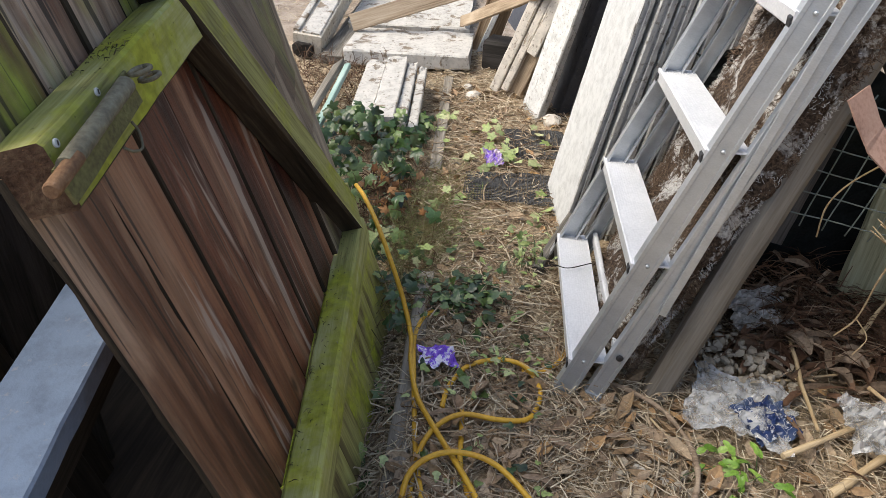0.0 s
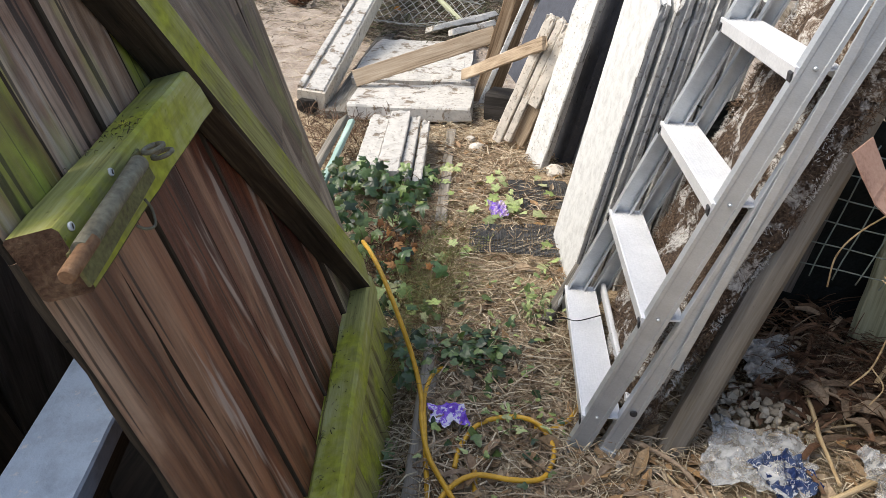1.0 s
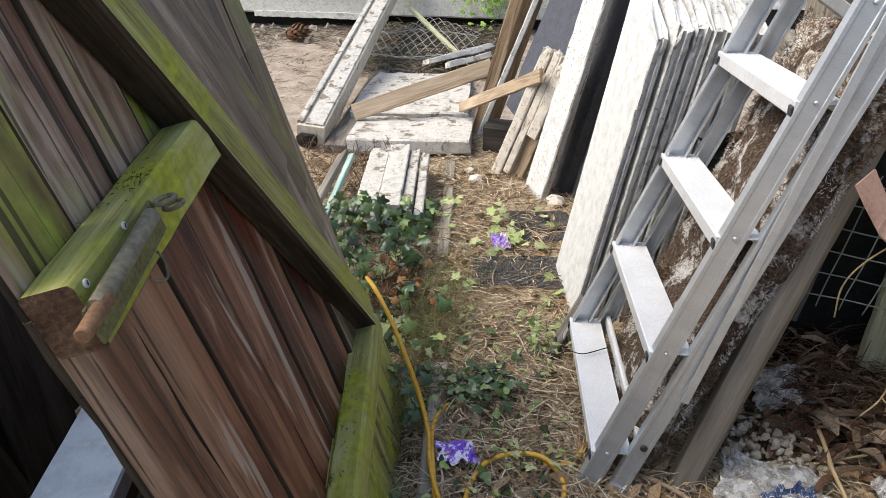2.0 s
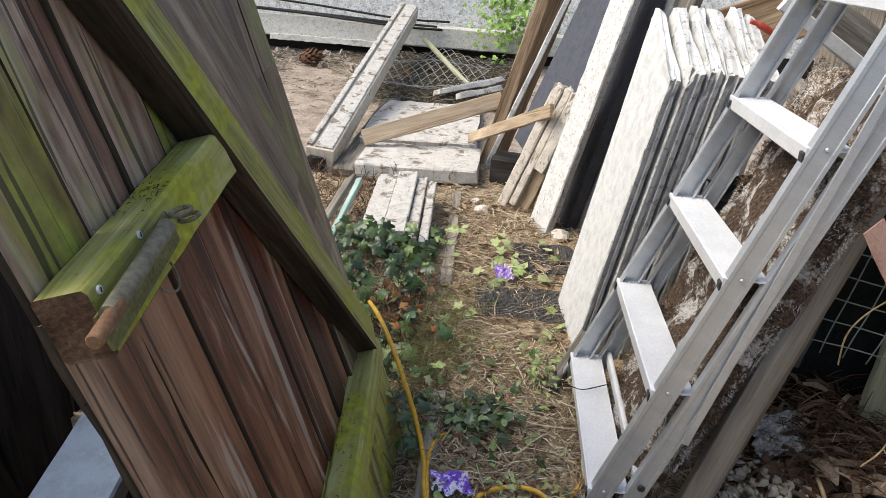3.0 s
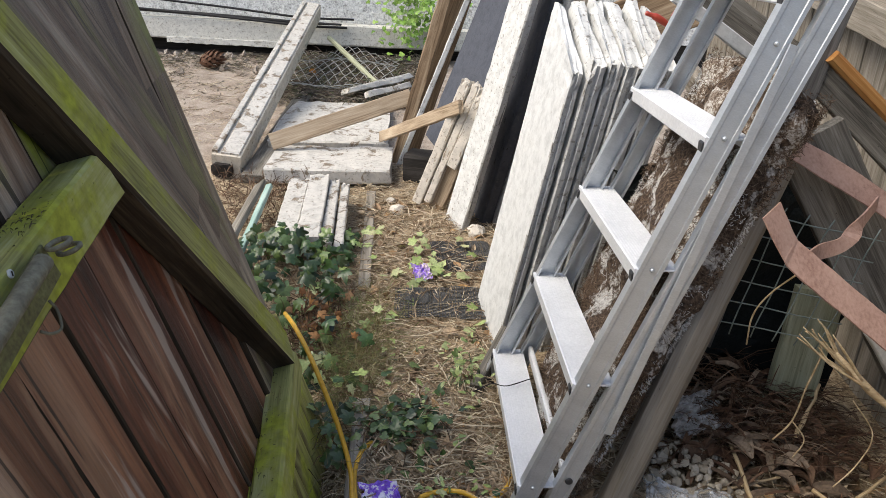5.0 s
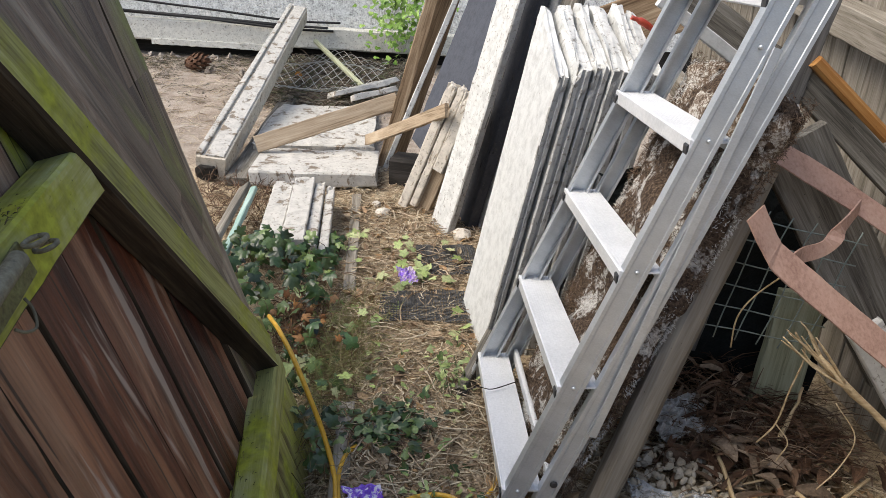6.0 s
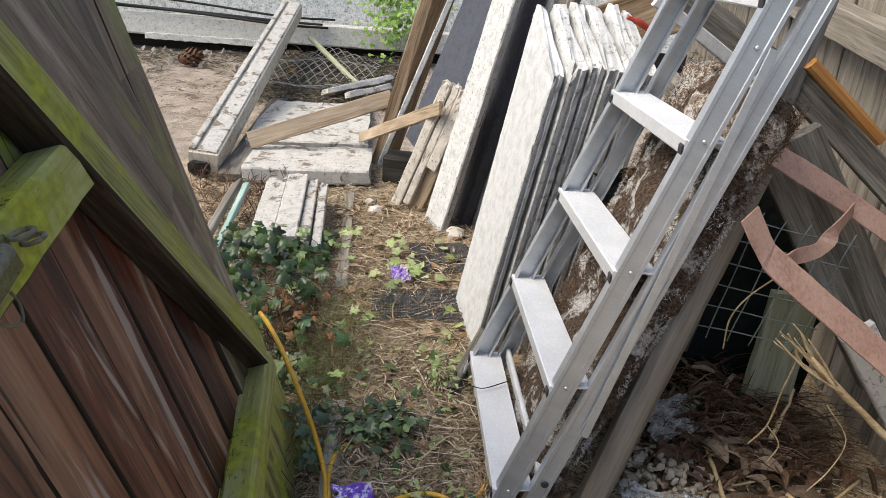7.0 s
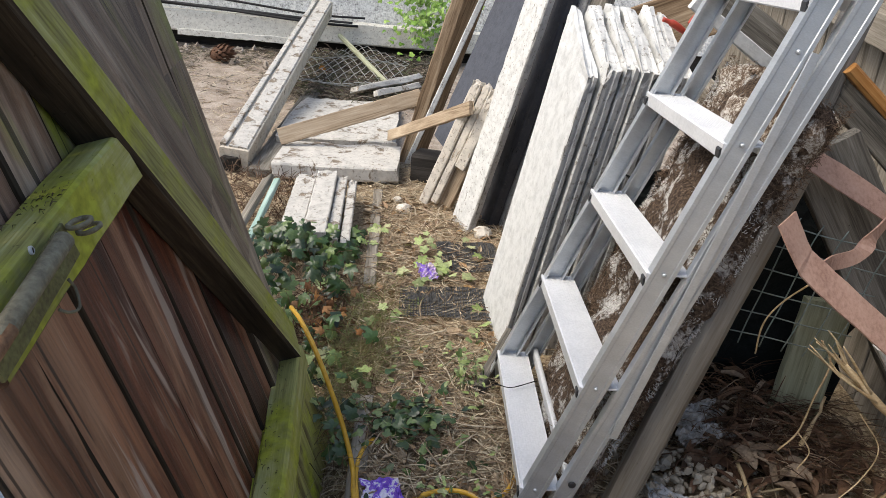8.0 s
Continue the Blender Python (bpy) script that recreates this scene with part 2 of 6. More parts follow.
def soil_far():
    """Dark litter-stained soil on the path, bare sandy soil in the yard beyond."""
    m, nt, b, v, p = begin("soil", 0.95, jitter=False)
    n1 = noise_node(nt, p, 9.0, 6, 0.65)
    n2 = noise_node(nt, p, 110.0, 4, 0.65)
    mid = nt.nodes.new("ShaderNodeMix")
    mid.inputs[0].default_value = 0.5
    nt.links.new(n1, mid.inputs[2])
    nt.links.new(n2, mid.inputs[3])
    near = ramp_node(nt, mid.outputs[0], [(0.34, (0.075, 0.05, 0.03)), (0.45, (0.25, 0.185, 0.115)), (0.54, (0.45, 0.35, 0.225)), (0.66, (0.62, 0.51, 0.36))])
    far = ramp_node(nt, mid.outputs[0], [(0.34, (0.14, 0.108, 0.082)), (0.48, (0.32, 0.265, 0.215)), (0.62, (0.47, 0.41, 0.345))])
    sep = nt.nodes.new("ShaderNodeSeparateXYZ")
    nt.links.new(p, sep.inputs[0])
    add = nt.nodes.new("ShaderNodeMath")
    add.operation = "MULTIPLY_ADD"
    add.inputs[1].default_value = 0.8
    nt.links.new(noise_node(nt, p, 2.5, 5, 0.7), add.inputs[0])
    nt.links.new(sep.outputs["Y"], add.inputs[2])
    rng = nt.nodes.new("ShaderNodeMapRange")
    rng.inputs["From Min"].default_value, rng.inputs["From Max"].default_value = 4.0, 4.5
    nt.links.new(add.outputs[0], rng.inputs["Value"])
    nt.links.new(mix_node(nt, rng.outputs[0], near, far), b.inputs["Base Color"])
    bump(nt, b, mid.outputs[0], 1.0, 0.02)
    return m


M_SOIL = soil_far()
M_DASH = mottled("pebbledash", [(0.34, (0.16, 0.16, 0.15)), (0.44, (0.46, 0.46, 0.44)), (0.54, (0.68, 0.68, 0.65)), (0.66, (0.8, 0.8, 0.77))], 30.0, 0.9, 75.0, 1.0, 0.0, (1, 1, 1), 0.02)
M_FLUFF = mottled("white_fluff", [(0.4, (0.05, 0.032, 0.02)), (0.48, (0.15, 0.11, 0.08)), (0.55, (0.42, 0.39, 0.34)), (0.68, (0.68, 0.66, 0.62))], 30.0, 0.95, 200.0, 1.0, 0.0, (1, 1, 1), 0.006)
M_STRAW = varied("straw", [(0.13, 0.088, 0.052), (0.4, 0.31, 0.2), (0.6, 0.5, 0.345), (0.72, 0.63, 0.46), (0.22, 0.155, 0.1), (0.46, 0.355, 0.23)], 0.8)
M_ROOT = wood("dead_root", (0.12, 0.085, 0.055), (0.27, 0.2, 0.14), (0.4, 0.32, 0.23), rough=0.85)
M_STALK = wood("dry_stalk", (0.28, 0.19, 0.1), (0.44, 0.33, 0.19), (0.6, 0.48, 0.31), rough=0.7, relief=0.3)
M_BRACKEN = varied("brown_debris", [(0.045, 0.024, 0.015), (0.12, 0.066, 0.04), (0.22, 0.13, 0.08), (0.09, 0.06, 0.04), (0.33, 0.25, 0.175)], 0.85)
M_DEAD = varied("dead_leaf", [(0.2, 0.12, 0.06), (0.36, 0.25, 0.145), (0.48, 0.38, 0.26), (0.29, 0.2, 0.13), (0.5, 0.31, 0.14)], 0.75)
M_IVY = varied("ivy_leaf", [(0.015, 0.03, 0.012), (0.03, 0.06, 0.018), (0.05, 0.1, 0.028), (0.035, 0.07, 0.022), (0.16, 0.23, 0.065), (0.022, 0.042, 0.016)], 0.3, False)
M_PALE_LEAF = varied("wilted_leaf", [(0.2, 0.26, 0.08), (0.3, 0.38, 0.12), (0.4, 0.46, 0.2), (0.14, 0.2, 0.06), (0.46, 0.47, 0.24)], 0.5, False)
M_WEED = varied("weed_leaf", [(0.04, 0.075, 0.025), (0.075, 0.12, 0.04), (0.12, 0.17, 0.06), (0.17, 0.2, 0.08)], 0.55)
M_WITHERED = varied("withered_leaf", [(0.1, 0.045, 0.022), (0.22, 0.1, 0.04), (0.32, 0.16, 0.06), (0.15, 0.09, 0.05)], 0.7, False)
M_BRIGHT = varied("bright_leaf", [(0.12, 0.24, 0.03), (0.2, 0.36, 0.05), (0.3, 0.46, 0.09)], 0.45, False)
M_ORANGE_LEAF = mottled("orange_leaf", [(0.3, (0.32, 0.12, 0.02)), (0.7, (0.5, 0.22, 0.05))], 30.0, 0.7)
M_STONE = varied("pale_pebble", [(0.3, 0.25, 0.18), (0.42, 0.37, 0.285), (0.52, 0.475, 0.39), (0.36, 0.31, 0.24), (0.46, 0.4, 0.3)], 0.85, False)
M_RUBBLE = varied("rubble", [(0.3, 0.25, 0.2), (0.45, 0.4, 0.34), (0.2, 0.16, 0.12), (0.55, 0.5, 0.44)], 0.9)
M_HOSE = mottled("yellow_rubber", [(0.3, (0.42, 0.22, 0.02)), (0.6, (0.62, 0.36, 0.035)), (0.8, (0.66, 0.42, 0.07))], 10.0, 0.45, 120.0, 0.15)
M_CABLE = mottled("black_cable", [(0.3, (0.012, 0.012, 0.012)), (0.7, (0.03, 0.03, 0.03))], 20.0, 0.6, 120.0, 0.2)
M_WIRE_GREEN = mottled("green_coated_wire", [(0.3, (0.11, 0.14, 0.125)), (0.7, (0.22, 0.26, 0.235))], 20.0, 0.5, 120.0, 0.2)
M_WIRE = mottled("galvanised_wire", [(0.3, (0.34, 0.34, 0.32)), (0.7, (0.5, 0.5, 0.47))], 20.0, 0.5, 120.0, 0.2, 0.4)
M_NET = mottled("black_netting", [(0.3, (0.04, 0.04, 0.04)), (0.5, (0.09, 0.09, 0.088)), (0.7, (0.17, 0.165, 0.155))], 14.0, 0.9, 160.0, 1.0, 0.0, (1, 1, 1), 0.006)
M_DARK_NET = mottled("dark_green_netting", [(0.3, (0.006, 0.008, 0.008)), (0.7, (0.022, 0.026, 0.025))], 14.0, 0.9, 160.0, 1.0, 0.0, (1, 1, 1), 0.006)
M_PURPLE = mottled("purple_foil", [(0.36, (0.15, 0.06, 0.45)), (0.49, (0.24, 0.12, 0.62)), (0.5, (0.66, 0.64, 0.76)), (0.7, (0.82, 0.81, 0.86))], 22.0, 0.3, 60.0, 0.2)
M_PINK = mottled("purple_and_cream_foil", [(0.3, (0.25, 0.12, 0.62)), (0.47, (0.36, 0.22, 0.72)), (0.52, (0.6, 0.5, 0.62)), (0.8, (0.75, 0.62, 0.55))], 26.0, 0.3, 60.0, 0.2)
M_TURQ = wood("turquoise_painted_strip", (0.12, 0.2, 0.17), (0.25, 0.36, 0.31), (0.4, 0.5, 0.45), rough=0.6, relief=0.2)
M_RED = mottled("red_grip", [(0.3, (0.3, 0.035, 0.02)), (0.7, (0.46, 0.075, 0.04))], 20.0, 0.4, 120.0, 0.1)
M_LEAF_LITTER = mottled("grey_plastic_scrap", [(0.35, (0.2, 0.185, 0.165)), (0.5, (0.38, 0.365, 0.34)), (0.62, (0.62, 0.61, 0.59))], 20.0, 0.4, 90.0, 0.4)


def clear_plastic():
    m, nt, b, v, p = begin("clear_plastic", 0.18)
    b.inputs["Base Color"].default_value = (0.6, 0.61, 0.6, 1)
    f = noise_node(nt, p, 30.0, 4, 0.6)
    nt.links.new(ramp_node(nt, f, [(0.35, (0.1, 0.1, 0.1)), (0.62, (0.55, 0.55, 0.55))]), b.inputs["Alpha"])
    bump(nt, b, noise_node(nt, p, 22.0, 3, 0.55), 0.4, 0.004)
    return m


def printed_plastic():
    m, nt, b, v, p = begin("printed_plastic", 0.25)
    f = noise_node(nt, p, 30.0, 1, 0.4, 2.0)
    tone = noise_node(nt, p, 7.0, 2, 0.5)
    blue = ramp_node(nt, tone, [(0.4, (0.015, 0.03, 0.1)), (0.5, (0.05, 0.075, 0.14)), (0.56, (0.3, 0.33, 0.37)), (0.64, (0.5, 0.51, 0.51))])
    line = ramp_node(nt, f, [(0.455, (0, 0, 0)), (0.465, (0.7, 0.7, 0.7)), (0.485, (0.7, 0.7, 0.7)), (0.495, (0, 0, 0))])
    col = mix_node(nt, line, blue, (0.55, 0.56, 0.58))
    nt.links.new(col, b.inputs["Base Color"])
    bump(nt, b, noise_node(nt, p, 45.0, 3, 0.6), 0.8, 0.004)
    return m


M_CLEAR, M_PRINT = clear_plastic(), printed_plastic()

M_POST = wood("post_wood", (0.13, 0.11, 0.083), (0.2, 0.178, 0.145), (0.29, 0.262, 0.215), rough=0.6, relief=0.2, grain=0.6)
M_GREY_DARK = wood("dark_grey_timber", (0.05, 0.046, 0.042), (0.13, 0.122, 0.112), (0.22, 0.21, 0.195), rough=0.85)
M_BROWN_DARK = wood("dark_brown_timber", (0.05, 0.032, 0.018), (0.13, 0.09, 0.055), (0.22, 0.165, 0.11), rough=0.8)
M_BEAM = flaked("flaking_beam_paint", (0.52, 0.47, 0.385), (0.17, 0.145, 0.11), 0.6, scale=8.0)
M_CHIPPED_WHITE = flaked("chipped_white_paint", (0.5, 0.48, 0.435), (0.27, 0.22, 0.165), 0.555, scale=10.0, stretch=(1, 1, 1))
M_DEAD_ONE = mottled("dead_leaf_skin", [(0.3, (0.12, 0.08, 0.05)), (0.6, (0.26, 0.19, 0.13)), (0.8, (0.38, 0.27, 0.16))], 30.0, 0.7, 120.0, 0.5)


# ---- tools for shapes ----
V = Vector
PLACE = {}


def put(name, bm, mat, m=None, parent=None, label=""):
    """Links a bmesh as one object at the world pose m, top-level or under a parent."""
    me = bpy.data.meshes.new(name)
    bm.to_mesh(me)
    bm.free()
    return put_mesh(name, me, mat, m, parent, label)


def put_mesh(name, me, mat, m=None, parent=None, label=""):
    if mat and not me.materials:
        me.materials.append(mat)
    ob = new(name, me)
    m = m or Matrix()
    PLACE[ob.name] = m
    if parent:
        ob.parent = parent
        ob.matrix_parent_inverse = PLACE[parent.name].inverted()
    ob.matrix_basis = m
    if label:
        ob["label"] = label
    return ob


def part(name, bm, mat, parent, label="", m=None):
    return put(name, bm, mat, m, parent, label)


def thing(name, at, label, category, group=""):
    ob = new(name)
    ob.empty_display_size = 0.05
    PLACE[ob.name] = Matrix.Translation(at)
    ob.matrix_basis = PLACE[ob.name]
    return tagged(ob, label, category, group)


def axes(p0, p1, side):
    """A pose at p0 with x towards p1 and y near to side."""
    x = (V(p1) - V(p0)).normalized()
    y = V(side)
    y = (y - x * y.dot(x)).normalized()
    z = x.cross(y)
    m = Matrix((x, y, z)).transposed().to_4x4()
    m.translation = V(p0)
    return m


def plank_bm(length, w, t, wear=0.0015, bevel=0.003, seg=0.04, seed=0, cut0=0.0, cut1=0.0, ragged=0.0, bow=0.0):
    """A board along x: chamfered, worn edges, ends cut askew or ragged."""
    k = max(2, min(60, int(length / seg)))
    hw, ht = w / 2, t / 2
    bevel = min(bevel, hw * 0.5, ht * 0.5)
    ring = [(-hw + bevel, -ht), (0, -ht), (hw - bevel, -ht), (hw, -ht + bevel), (hw, ht - bevel), (hw - bevel, ht), (0, ht), (-hw + bevel, ht), (-hw, ht - bevel), (-hw, -ht + bevel)]
    bm = bmesh.new()
    rows = []
    for i in range(k + 1):
        f = i / k
        row = []
        for j, (y, z) in enumerate(ring):
            x = length * f + (cut0 * y * (1 - f) + cut1 * y * f)
            q = noise.noise((x * 9 + seed * 7.3, y * 22, z * 22 + seed))
            q2 = noise.noise((x * 31 + seed * 3.1, y * 60, z * 60 - seed))
            oy, oz = math.copysign(1, y) if abs(y) > hw * 0.5 else 0, math.copysign(1, z)
            if i in (0, k) and ragged:
                x += ragged * (noise.noise((y * 40 + seed, z * 40, i)) + 0.5 * noise.noise((y * 140, z * 140 + seed, i)))
            row.append(bm.verts.new((x, y + oy * wear * (q * 1.2 + q2), z + oz * wear * 0.6 * (q + q2) + bow * 4 * f * (1 - f))))
        rows.append(row)
    n = len(ring)
    for a, b in zip(rows, rows[1:]):
        for j in range(n):
            bm.faces.new((a[j], a[(j + 1) % n], b[(j + 1) % n], b[j]))
    bm.faces.new(list(reversed(rows[0])))
    bm.faces.new(rows[-1])
    bm.normal_update()
    return bm


SEED = [1]


def plank(name, p0, p1, side, w, t, mat, parent=None, label="", category="", group="", **more):
    SEED[0] += 1
    length = (V(p1) - V(p0)).length
    ob = put(name, plank_bm(length, w, t, seed=SEED[0], **more), mat, axes(p0, p1, side), parent, "" if category else label)
    if category:
        tagged(ob, label, category, group)
    return ob


def tube_bm(pts, r, sides=8, closed_ends=True, wob=0.0):
    bm = bmesh.new()
    rows = []
    pts = [V(p) for p in pts]
    ref = V((0.31, 0.2, 0.93))
    for i, p in enumerate(pts):
        d = (pts[min(i + 1, len(pts) - 1)] - pts[max(i - 1, 0)]).normalized()
        a = d.cross(ref)
        if a.length < 1e-3:
            a = d.cross(V((1, 0, 0)))
        a.normalize()
        b = d.cross(a)
        rr = (r[i] if isinstance(r, (list, tuple)) else r) * (1 + wob * noise.noise(p * 60))
        rows.append([bm.verts.new(p + rr * (a * math.cos(q) + b * math.sin(q))) for q in (2 * math.pi * j / sides for j in range(sides))])
    for a, b in zip(rows, rows[1:]):
        for j in range(sides):
            f = bm.faces.new((a[j], a[(j + 1) % sides], b[(j + 1) % sides], b[j]))
            f.smooth = True
    if closed_ends:
        bm.faces.new(list(reversed(rows[0])))
        bm.faces.new(rows[-1])
    bmesh.ops.recalc_face_normals(bm, faces=bm.faces)
    return bm


def spline(ctrl, per=8):
    """A smooth line through the control points."""
    c = [V(p) for p in ctrl]
    c = [c[0] * 2 - c[1]] + c + [c[-1] * 2 - c[-2]]
    out = []
    for i in range(1, len(c) - 2):
        p0, p1, p2, p3 = c[i - 1:i + 3]
        for k in range(per):
            t = k / per
            out.append(0.5 * ((2 * p1) + (p2 - p0) * t + (2 * p0 - 5 * p1 + 4 * p2 - p3) * t * t + (3 * p1 - p0 - 3 * p2 + p3) * t ** 3))
    return out + [c[-2]]


def rot(rx, ry, rz):
    return Euler((rx, ry, rz)).to_matrix().to_4x4()


def stone_bm(r, seed, flat=0.7, rough=0.3, sub=2):
    bm = bmesh.new()
    bmesh.ops.create_icosphere(bm, subdivisions=sub, radius=r)
    for v in bm.verts:
        s = 1 + rough * noise.noise(v.co / r * 1.1 + V((seed * 5.1, seed, 0)))
        v.co = V((v.co.x * s * 1.15, v.co.y * s * 0.9, v.co.z * s * flat))
    return bm


def crumple_bm(w, h, n, height, seed, fold=1.0):
    """A crumpled sheet, thin but solid."""
    bm = bmesh.new()
    bmesh.ops.create_grid(bm, x_segments=n, y_segments=n, size=0.5)
    for v in bm.verts:
        x, y = v.co.x, v.co.y
        q = V((x * 3.2 * fold + seed, y * 3.2 * fold, seed))
        k = abs(noise.noise(q)) + 0.6 * abs(noise.noise(q * 2.3)) + 0.3 * noise.noise(q * 5)
        e = 1 + 0.35 * noise.noise(V((math.atan2(y, x) * 2, seed, 0)))
        v.co = V((x * w * e + 0.04 * w * noise.noise(q * 2), y * h * e, height * k))
    f = bm.faces[:]
    r = bmesh.ops.extrude_face_region(bm, geom=f)
    for g in r["geom"]:
        if isinstance(g, bmesh.types.BMVert):
            g.co.z += 0.0008
    bmesh.ops.recalc_face_normals(bm, faces=bm.faces)
    return bm


def strands_mesh(name, lot, bend=0.25):
    """Thin three-sided strands in one mesh."""
    verts, faces = [], []
    for p, q, r, away in lot:
        d = q - p
        a = d.cross(V((0.3, 0.5, 0.8)))
        a = a.normalized() if a.length > 1e-6 else V((1, 0, 0))
        b = d.cross(a).normalized()
        mid = (p + q) / 2 + away * d.length * bend
        k = len(verts)
        for c, rr in ((p, r), (mid, r), (q, r * 0.5)):
            verts += [tuple(c + a * rr), tuple(c - a * rr * 0.5 + b * rr * 0.87), tuple(c - a * rr * 0.5 - b * rr * 0.87)]
        for row in (0, 3):
            for j in range(3):
                faces.append((k + row + j, k + row + (j + 1) % 3, k + row + 3 + (j + 1) % 3, k + row + 3 + j))
        faces += [(k + 2, k + 1, k), (k + 6, k + 7, k + 8)]
    me = bpy.data.meshes.new(name)
    me.from_pydata(verts, [], faces)
    return me


def part_stuff(name, lot, mat, parent, bend=0.25):
    ob = put_mesh(name, strands_mesh(name, lot, bend), mat, None, parent)
    ob["kind"] = "stuff"
    return ob


def ground_z(x, y):
    z = 0.012 * noise.noise((x * 3.1, y * 3.1, 0.3)) + 0.006 * noise.noise((x * 11, y * 11, 4.0))
    near = max(0.0, min(1.0, (0.22 - x) / 0.15)) * max(0.0, min(1.0, (2.25 - y) / 0.4)) * max(0.0, min(1.0, (y + 1.2) / 0.8))
    z -= 0.11 * near
    rise = max(0.0, min(1.0, (y - 4.6) / 1.6)) * max(0.0, 1 - max(0, y - 9) / 10)
    return z + 0.15 * rise


# ---- ground ----
def steps(stops):
    out = [stops[0][0]]
    for (a, _), (b, d) in zip(stops, stops[1:]):
        k = max(1, round((b - a) / d))
        out += [a + (b - a) * (i + 1) / k for i in range(k)]
    return out


def build_ground():
    xs = steps([(-250, 0), (-20, 60), (-4, 2), (-1.4, 0.12), (1.6, 0.03), (3, 0.1), (20, 2), (250, 60)])
    ys = steps([(-250, 0), (-20, 60), (-1, 2), (0.6, 0.1), (4.2, 0.03), (7, 0.07), (20, 2), (300, 60)])
    verts = [(x, y, ground_z(x, y)) for y in ys for x in xs]
    nx = len(xs)
    faces = [(j * nx + i, j * nx + i + 1, (j + 1) * nx + i + 1, (j + 1) * nx + i) for j in range(len(ys) - 1) for i in range(nx - 1)]
    me = bpy.data.meshes.new("ground")
    me.from_pydata(verts, [], faces)
    for p in me.polygons:
        p.use_smooth = True
    tagged(put_mesh("ground", me, M_SOIL), "brown garden soil strewn with straw and dead leaves", "ground", kind="structure")


build_ground()

# ---- the house wall at the far end, with a painted plinth board ----
def plain_wall(name, x0, x1, y0, y1, z0, z1, mat, label):
    bm = bmesh.new()
    bmesh.ops.create_cube(bm, size=1)
    for v in bm.verts:
        v.co = V(((v.co.x + 0.5) * (x1 - x0), (v.co.y + 0.5) * (y1 - y0), (v.co.z + 0.5) * (z1 - z0)))
    return tagged(put(name, bm, mat, Matrix.Translation((x0, y0, z0))), label, "wall", kind="structure")


plain_wall("wall_north", -7, 5, 6.62, 6.9, 0.36, 3.2, M_DASH, "grey pebbledashed house wall above a painted plinth board")
# the south wall is an addition, out of view behind the camera
plain_wall("wall_south", -5, 5, -4.2, -4.0, -0.2, 2.0, M_DASH, "unseen grey rendered wall added to close the yard")
# solid wall foot whose dark colour stands for the plinth's shadow
plain_wall("foundation", -7, 5, 6.7, 6.9, -0.1, 0.36, M_DARK_WOOD, "set-back wall foot, coloured dark for the shadow under the plinth")
plinth = plank("plinth_board", (-6, 6.56, 0.395), (1.2, 6.54, 0.335), (0, 0, 1), 0.17, 0.12, M_CREAM, wear=0.004, bevel=0.012, seg=0.12)
tagged(plinth, "cream painted plinth board with flaking edges", "plinth board", kind="structure")
plank("plinth_fillet", (-2.05, 6.5, 0.27), (-0.9, 6.5, 0.255), (0, 0, 1), 0.05, 0.05, M_CREAM, label="narrow flaking cream batten under the plinth board", category="batten", wear=0.006)

# ---- the leaning gate ----
GO = V((0.027, 0.807, 0.824))
GU, GV, GN = V((-0.152, 0.9858, 0.0719)), V((-0.2598, -0.11, 0.9594)), V((0.9536, 0.1272, 0.2728))


def G(a, b, c):
    return GO + GU * a + GV * b + GN * c


